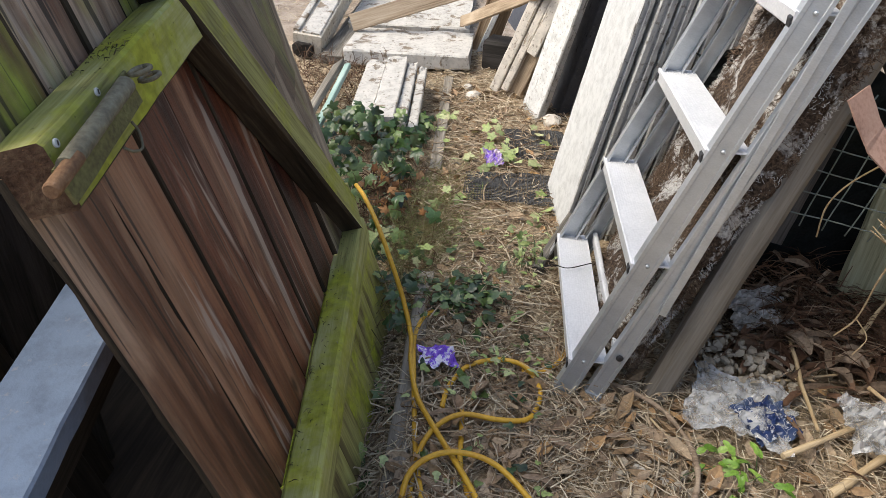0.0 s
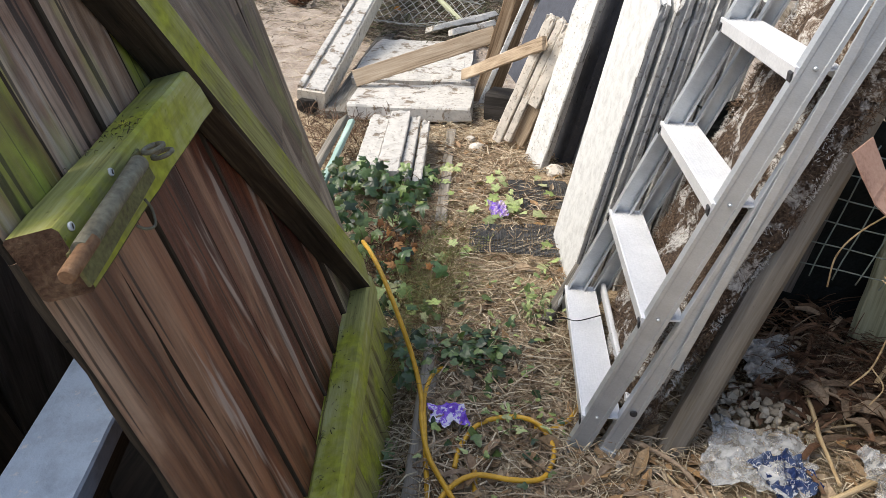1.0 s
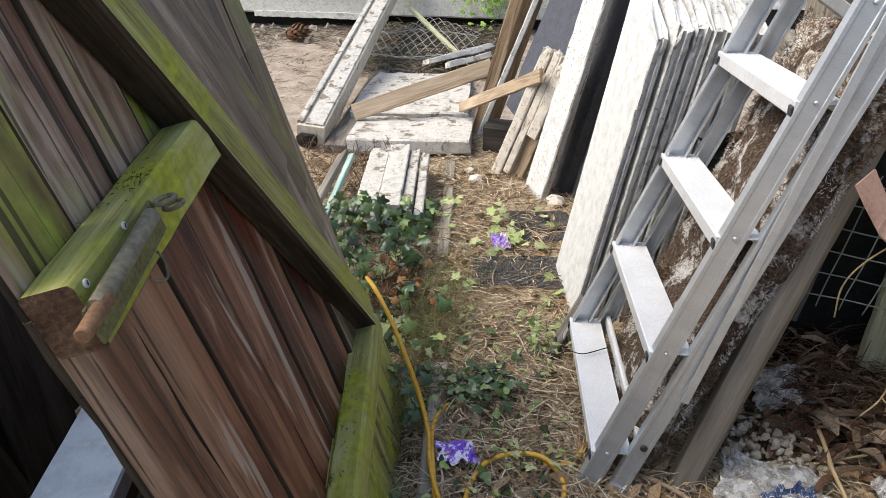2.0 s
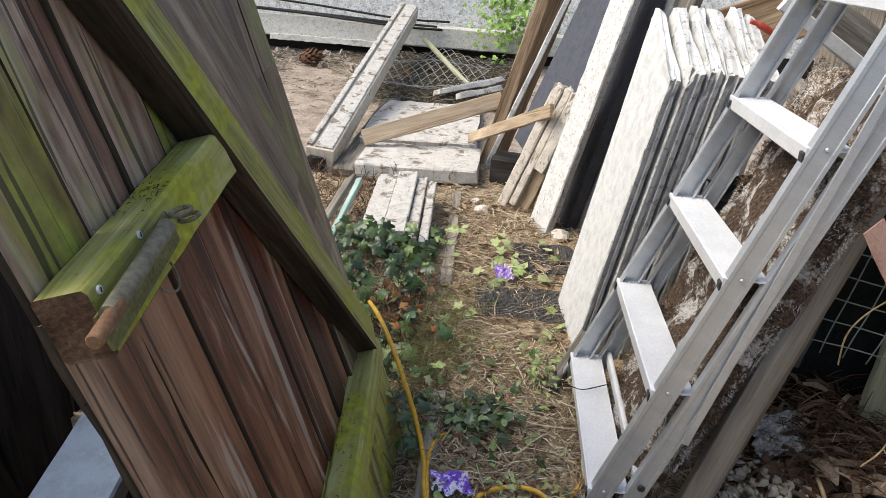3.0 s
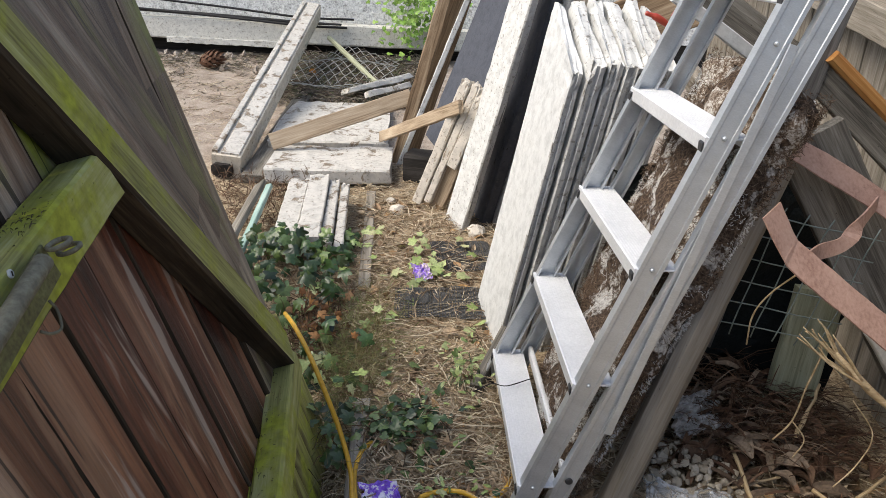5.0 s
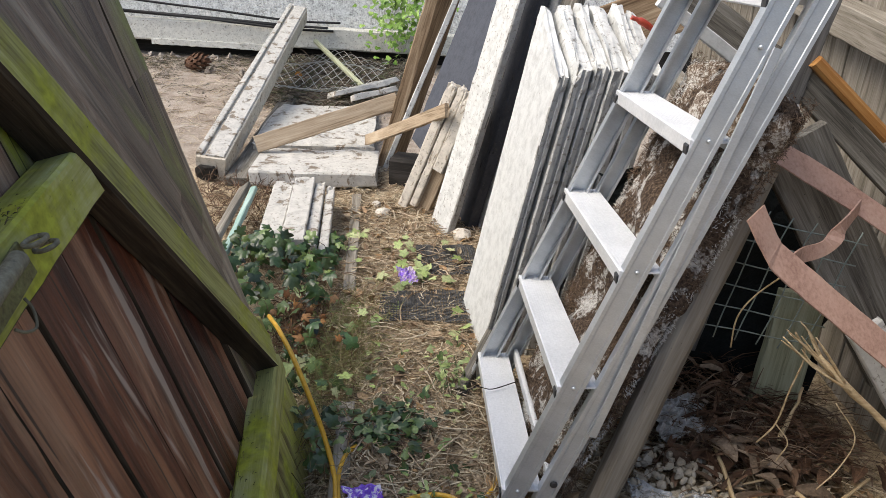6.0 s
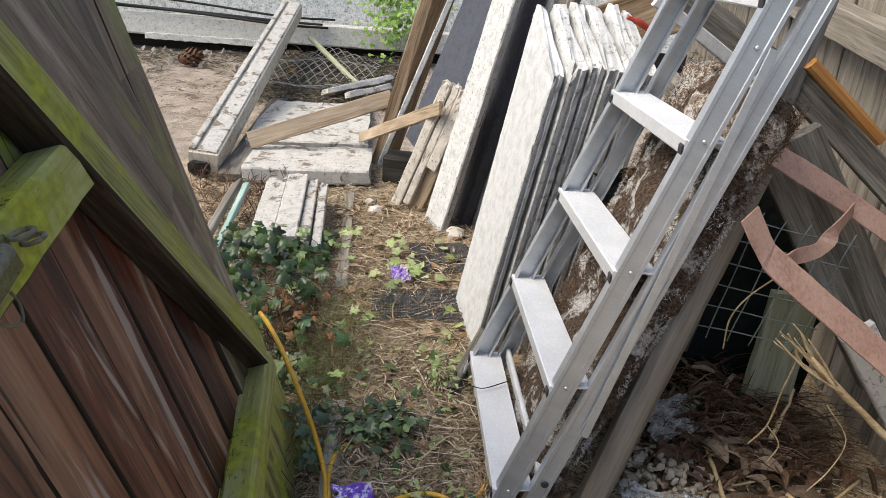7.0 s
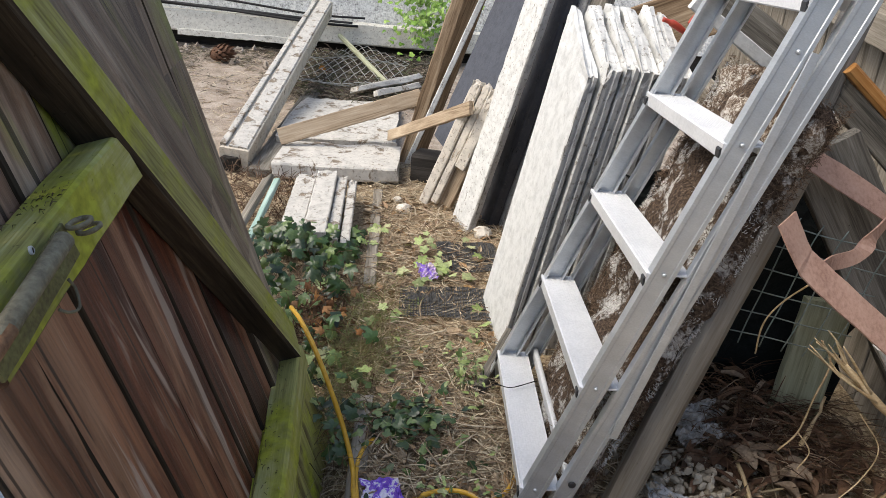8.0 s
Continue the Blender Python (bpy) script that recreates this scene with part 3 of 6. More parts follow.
def build_gate():
    g = thing("garden_gate", G(0.5, -0.97, -0.06), "brown weathered board gate with mossy ledges, leaning", "gate")
    face = -0.05
    joints = [-0.022, 0.1, 0.208, 0.318, 0.43, 0.545, 0.66, 0.775, 0.86, 0.972]
    for i, (a0, a1) in enumerate(zip(joints, joints[1:])):
        mid, w = (a0 + a1) / 2, a1 - a0 - 0.004
        th = 0.009 if i == 0 else 0.02
        c = face - th / 2 - (0.003 * (i % 2) if i < 7 else 0.016)
        low = -0.885 - 0.115 * mid
        rise = {5: 0.008, 6: 0.014, 7: 0.018}.get(i, 0.0)
        lower = (M_GATE_TAN, M_GATE, M_GATE, M_GATE_RED, M_GATE_RED, M_GATE_RED)[i] if i < 6 else M_GREY_BROWN
        upper = M_GREY_BROWN if i > 4 else M_GATE_MOSS
        edge = 0.0028 if i == 0 else 0.0012
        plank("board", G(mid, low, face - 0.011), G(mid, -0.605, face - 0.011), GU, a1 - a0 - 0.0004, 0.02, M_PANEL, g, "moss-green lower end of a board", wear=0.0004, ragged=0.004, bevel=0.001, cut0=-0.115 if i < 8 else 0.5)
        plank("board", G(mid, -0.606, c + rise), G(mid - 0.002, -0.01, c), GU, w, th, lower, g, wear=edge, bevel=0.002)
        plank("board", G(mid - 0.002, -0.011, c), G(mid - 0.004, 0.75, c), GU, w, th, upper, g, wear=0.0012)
    # warped boards behind the brace, each lapping over the next
    for k, (a_low, b_low, lean, w) in enumerate(((0.9, -0.42, -0.3, 0.13), (0.885, -0.31, -0.45, 0.15), (0.79, -0.24, -0.515, 0.17))):
        c = -0.06 + 0.006 * k
        half = w / 2
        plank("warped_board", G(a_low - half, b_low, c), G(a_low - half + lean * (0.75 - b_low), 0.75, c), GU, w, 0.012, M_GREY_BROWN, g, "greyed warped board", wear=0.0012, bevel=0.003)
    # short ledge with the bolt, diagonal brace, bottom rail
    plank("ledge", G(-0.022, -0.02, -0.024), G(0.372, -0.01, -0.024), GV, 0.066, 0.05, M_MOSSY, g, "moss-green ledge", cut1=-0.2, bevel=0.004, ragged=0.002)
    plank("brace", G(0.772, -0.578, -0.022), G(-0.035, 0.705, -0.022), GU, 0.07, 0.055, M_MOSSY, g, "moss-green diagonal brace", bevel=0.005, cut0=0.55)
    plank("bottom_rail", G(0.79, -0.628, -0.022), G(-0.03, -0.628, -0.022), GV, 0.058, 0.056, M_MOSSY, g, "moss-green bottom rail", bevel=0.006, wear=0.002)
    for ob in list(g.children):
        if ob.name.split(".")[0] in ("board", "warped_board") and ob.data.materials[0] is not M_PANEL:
            # sawn edges coloured dark: grime and the joints' shade together
            ob.data.materials.append(M_SHADE_TIMBER)
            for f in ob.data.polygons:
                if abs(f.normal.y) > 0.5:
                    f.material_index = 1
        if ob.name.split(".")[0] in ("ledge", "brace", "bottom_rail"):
            ob.data.materials.append(M_SHADE_TIMBER)
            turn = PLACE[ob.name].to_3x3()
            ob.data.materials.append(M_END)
            # undersides get the dark timber, their shade put into the colour
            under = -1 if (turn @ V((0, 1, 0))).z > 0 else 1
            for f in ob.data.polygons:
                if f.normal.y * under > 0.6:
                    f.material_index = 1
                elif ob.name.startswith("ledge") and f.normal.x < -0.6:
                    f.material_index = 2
    # bolt: tube, rod, plate, staple and screws
    plate = plank("bolt_plate", G(-0.03, -0.026, 0.003), G(0.15, -0.012, 0.003), GV, 0.036, 0.004, M_PLATE, g, "weathered steel plate", wear=0.001)
    bolt = part("bolt_tube", tube_bm([G(-0.034 + 0.147 * k / 6, -0.007 + 0.009 * k / 6, 0.018) for k in range(7)], 0.0088, 14, True, 0.05), M_STEEL, g, "grey steel bolt tube")
    part("bolt_rod", tube_bm([G(-0.072, -0.009, 0.021), G(-0.07, -0.009, 0.021), G(-0.02, -0.0065, 0.021)], [0.006, 0.0072, 0.0072], 12), M_RUST, bolt, "rusty bolt end")
    ring = [G(0.148, 0.002, 0.02) + (GU * math.cos(q) + GN * math.sin(q)) * 0.0105 for q in (2 * math.pi * k / 20 for k in range(21))]
    part("staple", tube_bm(ring, 0.0028, 6), M_STEEL, bolt, "bent steel staple")
    part("staple", tube_bm([p + GU * 0.012 - GV * 0.012 for p in ring], 0.0026, 6), M_STEEL, bolt)
    hook = spline([G(0.1, -0.03, 0.012), G(0.1, -0.042, 0.014), G(0.088, -0.054, 0.016), G(0.074, -0.05, 0.014), G(0.068, -0.042, 0.01)], 5)
    part("wire_hook", tube_bm(hook, 0.0015, 6), M_STEEL, g, "twisted dark wire")
    for a, b in ((-0.006, 0.004), (0.088, 0.009)):
        part("screw", tube_bm([G(a, b, 0.0), G(a, b, 0.0025), G(a, b, 0.0031)], [0.0042, 0.0042, 0.0034], 12), M_SCREW, g, "bright screw head")
        part("screw_slot", tube_bm([G(a - 0.001, b - 0.002, 0.0034), G(a + 0.001, b + 0.002, 0.0034)], 0.0007, 6), M_SHADE_TIMBER, g, "dark slot")
    rnd = random.Random(17)
    lot = []
    for _ in range(70):
        a = rnd.gauss(0.2, 0.04)
        p = G(a, 0.0185, rnd.uniform(-0.046, -0.004))
        lot.append((p, p + GU * rnd.gauss(0, 0.006) + GN * rnd.gauss(0, 0.004), rnd.uniform(0.0003, 0.0007), GV))
    for _ in range(130):
        a = rnd.uniform(0.1, 0.78)
        p = G(a, -0.598, rnd.triangular(-0.048, 0.0, -0.046))
        lot.append((p, p + GU * rnd.gauss(0, 0.006) + GN * rnd.gauss(0, 0.004), rnd.uniform(0.0003, 0.0008), GV))
    part_stuff("dirt_crumb", lot, M_CRUMB, g)
    return g


# near-black timber carrying the shade of undersides, joints and slots
M_SHADE_TIMBER = wood("shade_dark_timber", (0.012, 0.009, 0.006), (0.035, 0.026, 0.017), (0.08, 0.06, 0.04), rough=0.8)
M_CRUMB = varied("dirt_crumb", [(0.07, 0.055, 0.025), (0.16, 0.13, 0.06), (0.05, 0.04, 0.02), (0.3, 0.26, 0.14)], 0.9)
M_GREY_BROWN = gate_wood("greyed_gate_wood", [(0.06, 0.042, 0.03), (0.125, 0.095, 0.07), (0.19, 0.155, 0.118), (0.27, 0.235, 0.185)], (0.2, 0.21, 0.05), 0.56, worn=0.7)
M_END = mottled("rotten_end_grain", [(0.3, (0.03, 0.014, 0.008)), (0.5, (0.085, 0.048, 0.028)), (0.7, (0.16, 0.105, 0.062))], 30.0, 0.9, 160.0, 1.0, 0.0, (1, 1, 1), 0.006)
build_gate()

# clutter behind the gate, its shade put into dark and blue-grey colours
plank("white_plank", (-0.22, 1.345, 0.48), (0.0, 0.39, 0.48), (0.974, 0.225, 0), 0.095, 0.035, M_SHADED_WHITE, label="white painted plank lying behind the leaning gate", category="plank", bevel=0.003)
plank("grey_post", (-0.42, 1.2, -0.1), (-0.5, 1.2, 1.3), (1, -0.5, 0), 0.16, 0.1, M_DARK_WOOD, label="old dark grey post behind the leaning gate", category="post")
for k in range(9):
    plank("dark_board", (-0.1 - 0.1 * (k % 3), 0.25 + 0.11 * k, -0.14), (-0.6 - 0.02 * (k % 3), 0.25 + 0.11 * k, 1.02), (0, 1, 0.1), 0.105, 0.02, M_SHADE_BLACK, label="dark board leaning behind the gate", category="board", group="dark boards behind the gate")
plank("dark_bearer", (-0.22, 1.345, 0.435), (0.0, 0.39, 0.435), (0.974, 0.225, 0), 0.07, 0.05, M_SHADE_BLACK, label="dark timber bearer under the white plank", category="timber")

# added sheet covers the soil, where only shade makes it dark
plank("dark_sheet", (-0.26, 0.0, -0.06), (-0.28, 1.6, -0.06), (1, 0, 0), 0.74, 0.03, M_SHADE_BLACK, label="dark sheet standing in for the shade behind the gate", category="sheet")

# ---- aluminium stepladder, folded and leaning ----
LS = 0.365
LX = V((LS, 0, 1)).normalized()
LD = V((LX.z, 0, -LX.x))


def channel_bm(length, depth, flange, t=0.003, bevel=0.002):
    """A U-shaped rail along x: web in x and y, flanges towards +z."""
    prof = [(0, 0), (0.007, 0), (0.0085, 0.0016), (depth - 0.0085, 0.0016), (depth - 0.007, 0), (depth, 0), (depth, flange), (depth - t * 1.6, flange), (depth - t, t * 1.6), (t, t * 1.6), (t * 1.6, flange), (0, flange)]
    bm = bmesh.new()
    k = 10
    rows = [[bm.verts.new((length * i / k, y, z)) for y, z in prof] for i in range(k + 1)]
    for a, b in zip(rows, rows[1:]):
        for j in range(len(prof)):
            q = (j + 1) % len(prof)
            bm.faces.new((a[j], b[j], b[q], a[q]))
    bm.faces.new(rows[0])
    bm.faces.new(list(reversed(rows[-1])))
    bmesh.ops.recalc_face_normals(bm, faces=bm.faces)
    return bm


def tread_bm(length, depth, h=0.028):
    """A ladder tread along x with fine ribs on top and a lipped nose."""
    prof = [(0, -h), (0.004, -h), (0.004, -0.004), (depth - 0.004, -0.004), (depth - 0.004, -h * 0.8), (depth, -h * 0.8)]
    top = []
    n = 14
    for i in range(n):
        y = depth * (1 - i / n)
        top += [(y - 0.0002, 0.0), (y - depth / n * 0.7, 0.0), (y - depth / n * 0.72, -0.0005), (y - depth / n * 0.98, -0.0005)]
    prof += top + [(0, 0.002), (-0.003, 0.0), (-0.003, -h * 0.9)]
    bm = bmesh.new()
    a = [bm.verts.new((0, y, z)) for y, z in prof]
    b = [bm.verts.new((length, y, z)) for y, z in prof]
    for j in range(len(prof)):
        q = (j + 1) % len(prof)
        bm.faces.new((a[j], b[j], b[q], a[q]))
    bm.faces.new(a)
    bm.faces.new(list(reversed(b)))
    bmesh.ops.recalc_face_normals(bm, faces=bm.faces)
    return bm


def ladder_point(z, near, back=0.0, out=0.0):
    """On a rail's front edge at height z; back: behind it, out: away from the ladder's middle."""
    if near:
        return V((0.514 + LS * z + back, 1.50 + 0.05 * z - out, z))
    return V((0.482 + LS * z + back, 2.05 - 0.07 * z + out, z))


def pose_of(p, x, y, z):
    m = Matrix((x, y, z)).transposed().to_4x4()
    m.translation = p
    return m


def build_ladder():
    g = thing("stepladder", (0.6, 1.75, 0.0), "grey aluminium stepladder, folded, leaning on a mossy roll", "ladder")
    top = 1.38
    for near in (True, False):
        for back, low, depth, fl in ((0.0, -0.055 if near else -0.01, 0.043, 0.024), (0.067, 0.0, 0.036, 0.02)):
            p0, p1 = ladder_point(low, near, back), ladder_point(top - back * 2, near, back)
            x = (p1 - p0).normalized()
            yv = (LD - x * LD.dot(x)).normalized()
            zv = x.cross(yv)
            inner = V((0, 1 if near else -1, 0))
            if zv.dot(inner) < 0:
                # mirror through the depth axis to keep the flanges inward
                m = pose_of(p0 + yv * depth, x, -yv, -zv)
            else:
                m = pose_of(p0, x, yv, zv)
            r = part("stile" if back == 0 else "rear_rail", channel_bm((p1 - p0).length, depth, fl), M_ALU, g, "", m)
            part("foot_cap", plank_bm(0.03, depth * 1.08, 0.03, 0.0006, 0.003), M_ALU if back else M_PLASTIC, r, "worn foot cap", axes(p0 + yv * depth / 2 + inner * 0.012 - x * 0.004, p1 + yv * depth / 2 + inner * 0.012, yv))
    for k in range(6):
        z = 0.1 + 0.2415 * k
        pf, pn = ladder_point(z, False, -0.004, -0.002), ladder_point(z, True, -0.004, -0.002)
        x = (pn - pf).normalized()
        yv = V((0, 0, 1)).cross(x).normalized()
        if yv.x < 0:
            yv = -yv
        m = pose_of(pf, x, yv, x.cross(yv)) if x.cross(yv).z > 0 else pose_of(pn, -x, yv, (-x).cross(yv))
        t = part("tread", tread_bm((pn - pf).length, 0.078), M_TREAD, g, "pale ribbed tread", m)
        for q in (pn, pf):
            s = 1 if q is pn else -1
            part("tread_cap", plank_bm(0.018, 0.02, 0.02, 0.0006, 0.003), M_PLASTIC, t, "black corner plug", axes(q + V((0.003, 0.001 * s, -0.018)), q + V((0.003, 0.03 * s, -0.018)), (1, 0, 0)))
    for z in (0.085,):
        plank("rear_crossbar", ladder_point(z + 0.02, False, 0.092, -0.01), ladder_point(z + 0.02, True, 0.092, -0.01), (1, 0, 0), 0.012, 0.03, M_TREAD, g, "thin bar across the rear legs", wear=0.0003)
    # folded stay alongside the near rails
    plank("stay", ladder_point(0.24, True, 0.107, 0.006), ladder_point(0.98, True, 0.05, 0.006), LD, 0.016, 0.004, M_ALU, g, "flat folding stay", wear=0.0002)
    for z in (0.1, 0.3415, 0.583, 0.8245, 0.98):
        p = ladder_point(z, True, 0.024, 0.0)
        part("rivet", tube_bm([p, p + V((0, -0.003, 0)), p + V((0, -0.0045, 0))], [0.0045, 0.004, 0.002], 10), M_ALU, g)
    p = ladder_point(0.12, True, 0.088, 0.0)
    part("rivet", tube_bm([p, p + V((0, -0.002, 0)), p + V((0, -0.003, 0))], [0.008, 0.0075, 0.004], 12), M_PLASTIC, g, "dark bolt hole")
    return g


build_ladder()


# ---- mossy roll and the post under it ----
def roll_material():
    m, nt, b, v, p = begin("mossy_roll", 0.95)
    n1 = noise_node(nt, p, 26.0, 6, 0.7)
    n2 = noise_node(nt, p, 150.0, 3, 0.7)
    moss = ramp_node(nt, n2, [(0.3, (0.02, 0.013, 0.009)), (0.5, (0.085, 0.058, 0.04)), (0.7, (0.21, 0.15, 0.105))])
    fl = ramp_node(nt, n2, [(0.3, (0.25, 0.23, 0.2)), (0.6, (0.68, 0.66, 0.62))])
    nz = noise_node(nt, p, 7.0, 5, 0.75)
    f = ramp_node(nt, nz, [(0.5, (0, 0, 0)), (0.555, (1, 1, 1))])
    nt.links.new(mix_node(nt, f, moss, fl), b.inputs["Base Color"])
    add = nt.nodes.new("ShaderNodeMath")
    nt.links.new(n1, add.inputs[0])
    nt.links.new(n2, add.inputs[1])
    bump(nt, b, add.outputs[0], 1.0, 0.012)
    return m


M_ROLL = roll_material()
M_FIBRE = varied("moss_fibre", [(0.055, 0.034, 0.023), (0.13, 0.085, 0.057), (0.24, 0.165, 0.112), (0.09, 0.06, 0.042), (0.34, 0.26, 0.19)], 0.9)
M_TUFT = varied("white_tuft", [(0.6, 0.585, 0.55), (0.72, 0.71, 0.68), (0.48, 0.45, 0.4)], 0.95)


def roll_mid(f):
    """The roll's middle and half thickness, across its slope."""
    return 0.127 + 0.018 * f, 0.04 + 0.014 * f


def S(s, y, d):
    return V((0.5, y, 0)) + LX * s + LD * d


def build_roll():
    g = thing("mossy_roll", (0.72, 1.75, 0.0), "roll of matted brown moss and white fluff lying on a post", "roll")
    bm = bmesh.new()
    k, n = 46, 40
    rows = []
    for i in range(k + 1):
        f = i / k
        s = 0.1 + 0.9 * f
        mid_d, hd = roll_mid(f)
        hy = 0.225
        end = 1.0 if 0 < i < k else 0.9
        row = []
        for j in range(n):
            q = 2 * math.pi * j / n
            cy, cd = math.cos(q), math.sin(q)
            e = 0.62
            yy = 1.77 + 0.02 * f + hy * end * math.copysign(abs(cy) ** e, cy)
            dd = mid_d + hd * end * math.copysign(abs(cd) ** e, cd)
            p = S(s, yy, dd)
            bulge = 0.026 * noise.noise(p * 9) + 0.014 * noise.noise(p * 27) + 0.006 * noise.noise(p * 80)
            dirn = (V((0, cy, 0)) + LD * cd)
            row.append(bm.verts.new(p + dirn * bulge + LX * (0.012 * noise.noise(p * 30) if i in (0, k) else 0)))
        rows.append(row)
    for a, b in zip(rows, rows[1:]):
        for j in range(n):
            bm.faces.new((a[j], a[(j + 1) % n], b[(j + 1) % n], b[j])).smooth = True
    c0 = bm.verts.new(sum((v.co for v in rows[0]), V()) / n)
    c1 = bm.verts.new(sum((v.co for v in rows[-1]), V()) / n - LX * 0.03)
    for j in range(n):
        bm.faces.new((rows[0][(j + 1) % n], rows[0][j], c0))
        bm.faces.new((rows[-1][j], rows[-1][(j + 1) % n], c1))
    bmesh.ops.recalc_face_normals(bm, faces=bm.faces)
    body = part("matted_body", bm, M_ROLL, g)
    cap = bmesh.new()
    rows = []
    for i in range(13):
        f = 0.86 + 0.155 * i / 12
        mid_d, hd = roll_mid(f)
        hy = 0.222
        shrink = 1 if i < 10 else 1 - 0.17 * (i - 9)
        row = []
        for j in range(56):
            q = 2 * math.pi * j / 56
            cy, cd = math.cos(q), math.sin(q)
            p = S(0.1 + 0.9 * f + 0.02 * noise.noise((q * 3, i * 0.2, 1)), 1.79 + hy * shrink * math.copysign(abs(cy) ** 0.62, cy), mid_d + hd * shrink * math.copysign(abs(cd) ** 0.62, cd))
            lift = 0.026 * noise.noise(p * 9) + 0.02 * noise.noise(p * 22) + 0.006 * noise.noise(p * 90) + 0.007 * noise.noise(p * 50) + 0.002
            row.append(cap.verts.new(p + (V((0, cy, 0)) + LD * cd) * lift))
        rows.append(row)
    for a, b in zip(rows, rows[1:]):
        for j in range(56):
            cap.faces.new((a[j], a[(j + 1) % 56], b[(j + 1) % 56], b[j])).smooth = True
    bmesh.ops.recalc_face_normals(cap, faces=cap.faces)
    part("fluffy_end", cap, M_FLUFF, g, "white fluffy end")
    # loose fibres standing off the surface
    rnd = random.Random(5)
    fib, tuft = [], []
    for i in range(16000):
        f = rnd.random() if i < 15200 else rnd.uniform(0.93, 1.02)
        q = rnd.uniform(0, 2 * math.pi)
        cy, cd = math.cos(q), math.sin(q)
        e = 0.62
        yy = 1.77 + 0.02 * f + 0.23 * math.copysign(abs(cy) ** e, cy)
        mid_d, hd = roll_mid(f)
        dd = mid_d + (hd + 0.002) * math.copysign(abs(cd) ** e, cd)
        p = S(0.1 + 0.9 * f, yy, dd)
        away = V((0, cy, 0)) + LD * cd
        along = V([rnd.gauss(0, 1) for _ in range(3)]) * 0.9 + away * 0.5
        ln = rnd.uniform(0.006, 0.019)
        if i >= 15200:
            ln *= 0.55
        white = noise.noise(p * 8 + V((3, 1, 2))) + 0.35 * noise.noise(p * 30) > 0.3
        if white:
            ln *= 0.5
        (tuft if white else fib).append((p, p + along.normalized() * ln, 0.0005 * rnd.uniform(0.6, 1.5), away))
    for name, lot, mat in (("moss_fibre", fib, M_FIBRE), ("white_fluff", tuft, M_TUFT)):
        part_stuff(name, lot, mat, g)


build_roll()
plank("grey_post", (0.728, 1.54, -0.04), (0.975, 1.63, 0.76), (1, 0, -0.3), 0.058, 0.055, M_POST, label="round-edged grey post leaning under the mossy roll", category="post", bevel=0.022, wear=0.0015)

# ---- white boards leaning on edge ----
def old_board_bm(length, w, t, seed=0, cut=0.0, ragged=0.01, groove=0.005, chip=0.012):
    """A thick old board along x: grooved edges, a crumbled top end, chipped arrises."""
    hw, ht = w / 2, t / 2
    face = [-hw + 0.004, -hw * 0.8, -hw * 0.45, 0, hw * 0.45, hw * 0.8, hw - 0.004]
    ring = [(y, -ht) for y in face]
    ring += [(hw, -ht + 0.003), (hw, -ht * 0.3), (hw - groove, -ht * 0.16), (hw - groove, ht * 0.02), (hw, ht * 0.3), (hw, ht - 0.003)]
    ring += [(y, ht) for y in reversed(face)]
    ring += [(-hw, ht - 0.003), (-hw, ht * 0.3), (-hw + groove, ht * 0.2), (-hw + groove, -ht * 0.2), (-hw, -ht * 0.3), (-hw, -ht + 0.003)]
    k = max(10, int(length / 0.022))
    bm = bmesh.new()
    rows = []
    for i in range(k + 3):
        f = min(1.0, i / k)
        inset = (0.0, 0.12, 0.4)[i - k] if i > k else 0.0
        row = []
        for y, z in ring:
            x = length * f + cut * y * f
            q = V((x * 14 + seed * 5.7, y * 24, z * 24 + seed))
            top = max(0.0, 1 - (length + cut * y - x) / 0.09)
            eat = max(0.0, noise.noise(q * 2.6) - 0.1) * chip * (0.3 + 2.2 * top)
            oy = math.copysign(1, y) if abs(y) > hw * 0.7 else 0.0
            x += ragged * (noise.noise((y * 30 + seed, z * 50, 2)) + 0.6 * noise.noise((y * 90, z * 110 + seed, 5))) * (1 if f == 1.0 else 0)
            yy = y - oy * eat + 0.0008 * noise.noise(q * 3)
            zz = z - math.copysign(1, z) * (eat * 0.7 if abs(y) > hw * 0.6 else eat * top * 0.8) + 0.0008 * noise.noise(q * 2.6)
            row.append(bm.verts.new((x + inset * 0.005, yy * (1 - inset * 0.35), zz * (1 - 0.8 * inset))))
        rows.append(row)
    n = len(ring)
    for a, b in zip(rows, rows[1:]):
        for j in range(n):
            bm.faces.new((a[j], a[(j + 1) % n], b[(j + 1) % n], b[j]))
    bm.faces.new(list(reversed(rows[0])))
    bm.faces.new(rows[-1])
    bmesh.ops.recalc_face_normals(bm, faces=bm.faces)
    return bm


def stacked_board(x, y0, w, z1, slope, t, mat, label, group, cut, twist, chip=0.012):
    """A grooved board on edge in the stack: its top leans over to +x."""
    SEED[0] += 1
    side = V((twist, 1, 0)).normalized()
    mid = V((x, y0, -0.01)) + side * w / 2
    p1 = mid + V((slope * (z1 + 0.01), 0, z1 + 0.01))
    ob = put("white_board", old_board_bm((p1 - mid).length, w, t, SEED[0], cut, chip=chip), mat, axes(mid, p1, side))
    ob.data.materials.append(M_GREY_EDGE)
    # edge faces painted greyer than the front: their shade is in the colour
    for f in ob.data.polygons:
        if abs(f.normal.y) > 0.6 and abs(f.normal.x) < 0.5:
            f.material_index = 1
    return tagged(ob, label, "board", group)


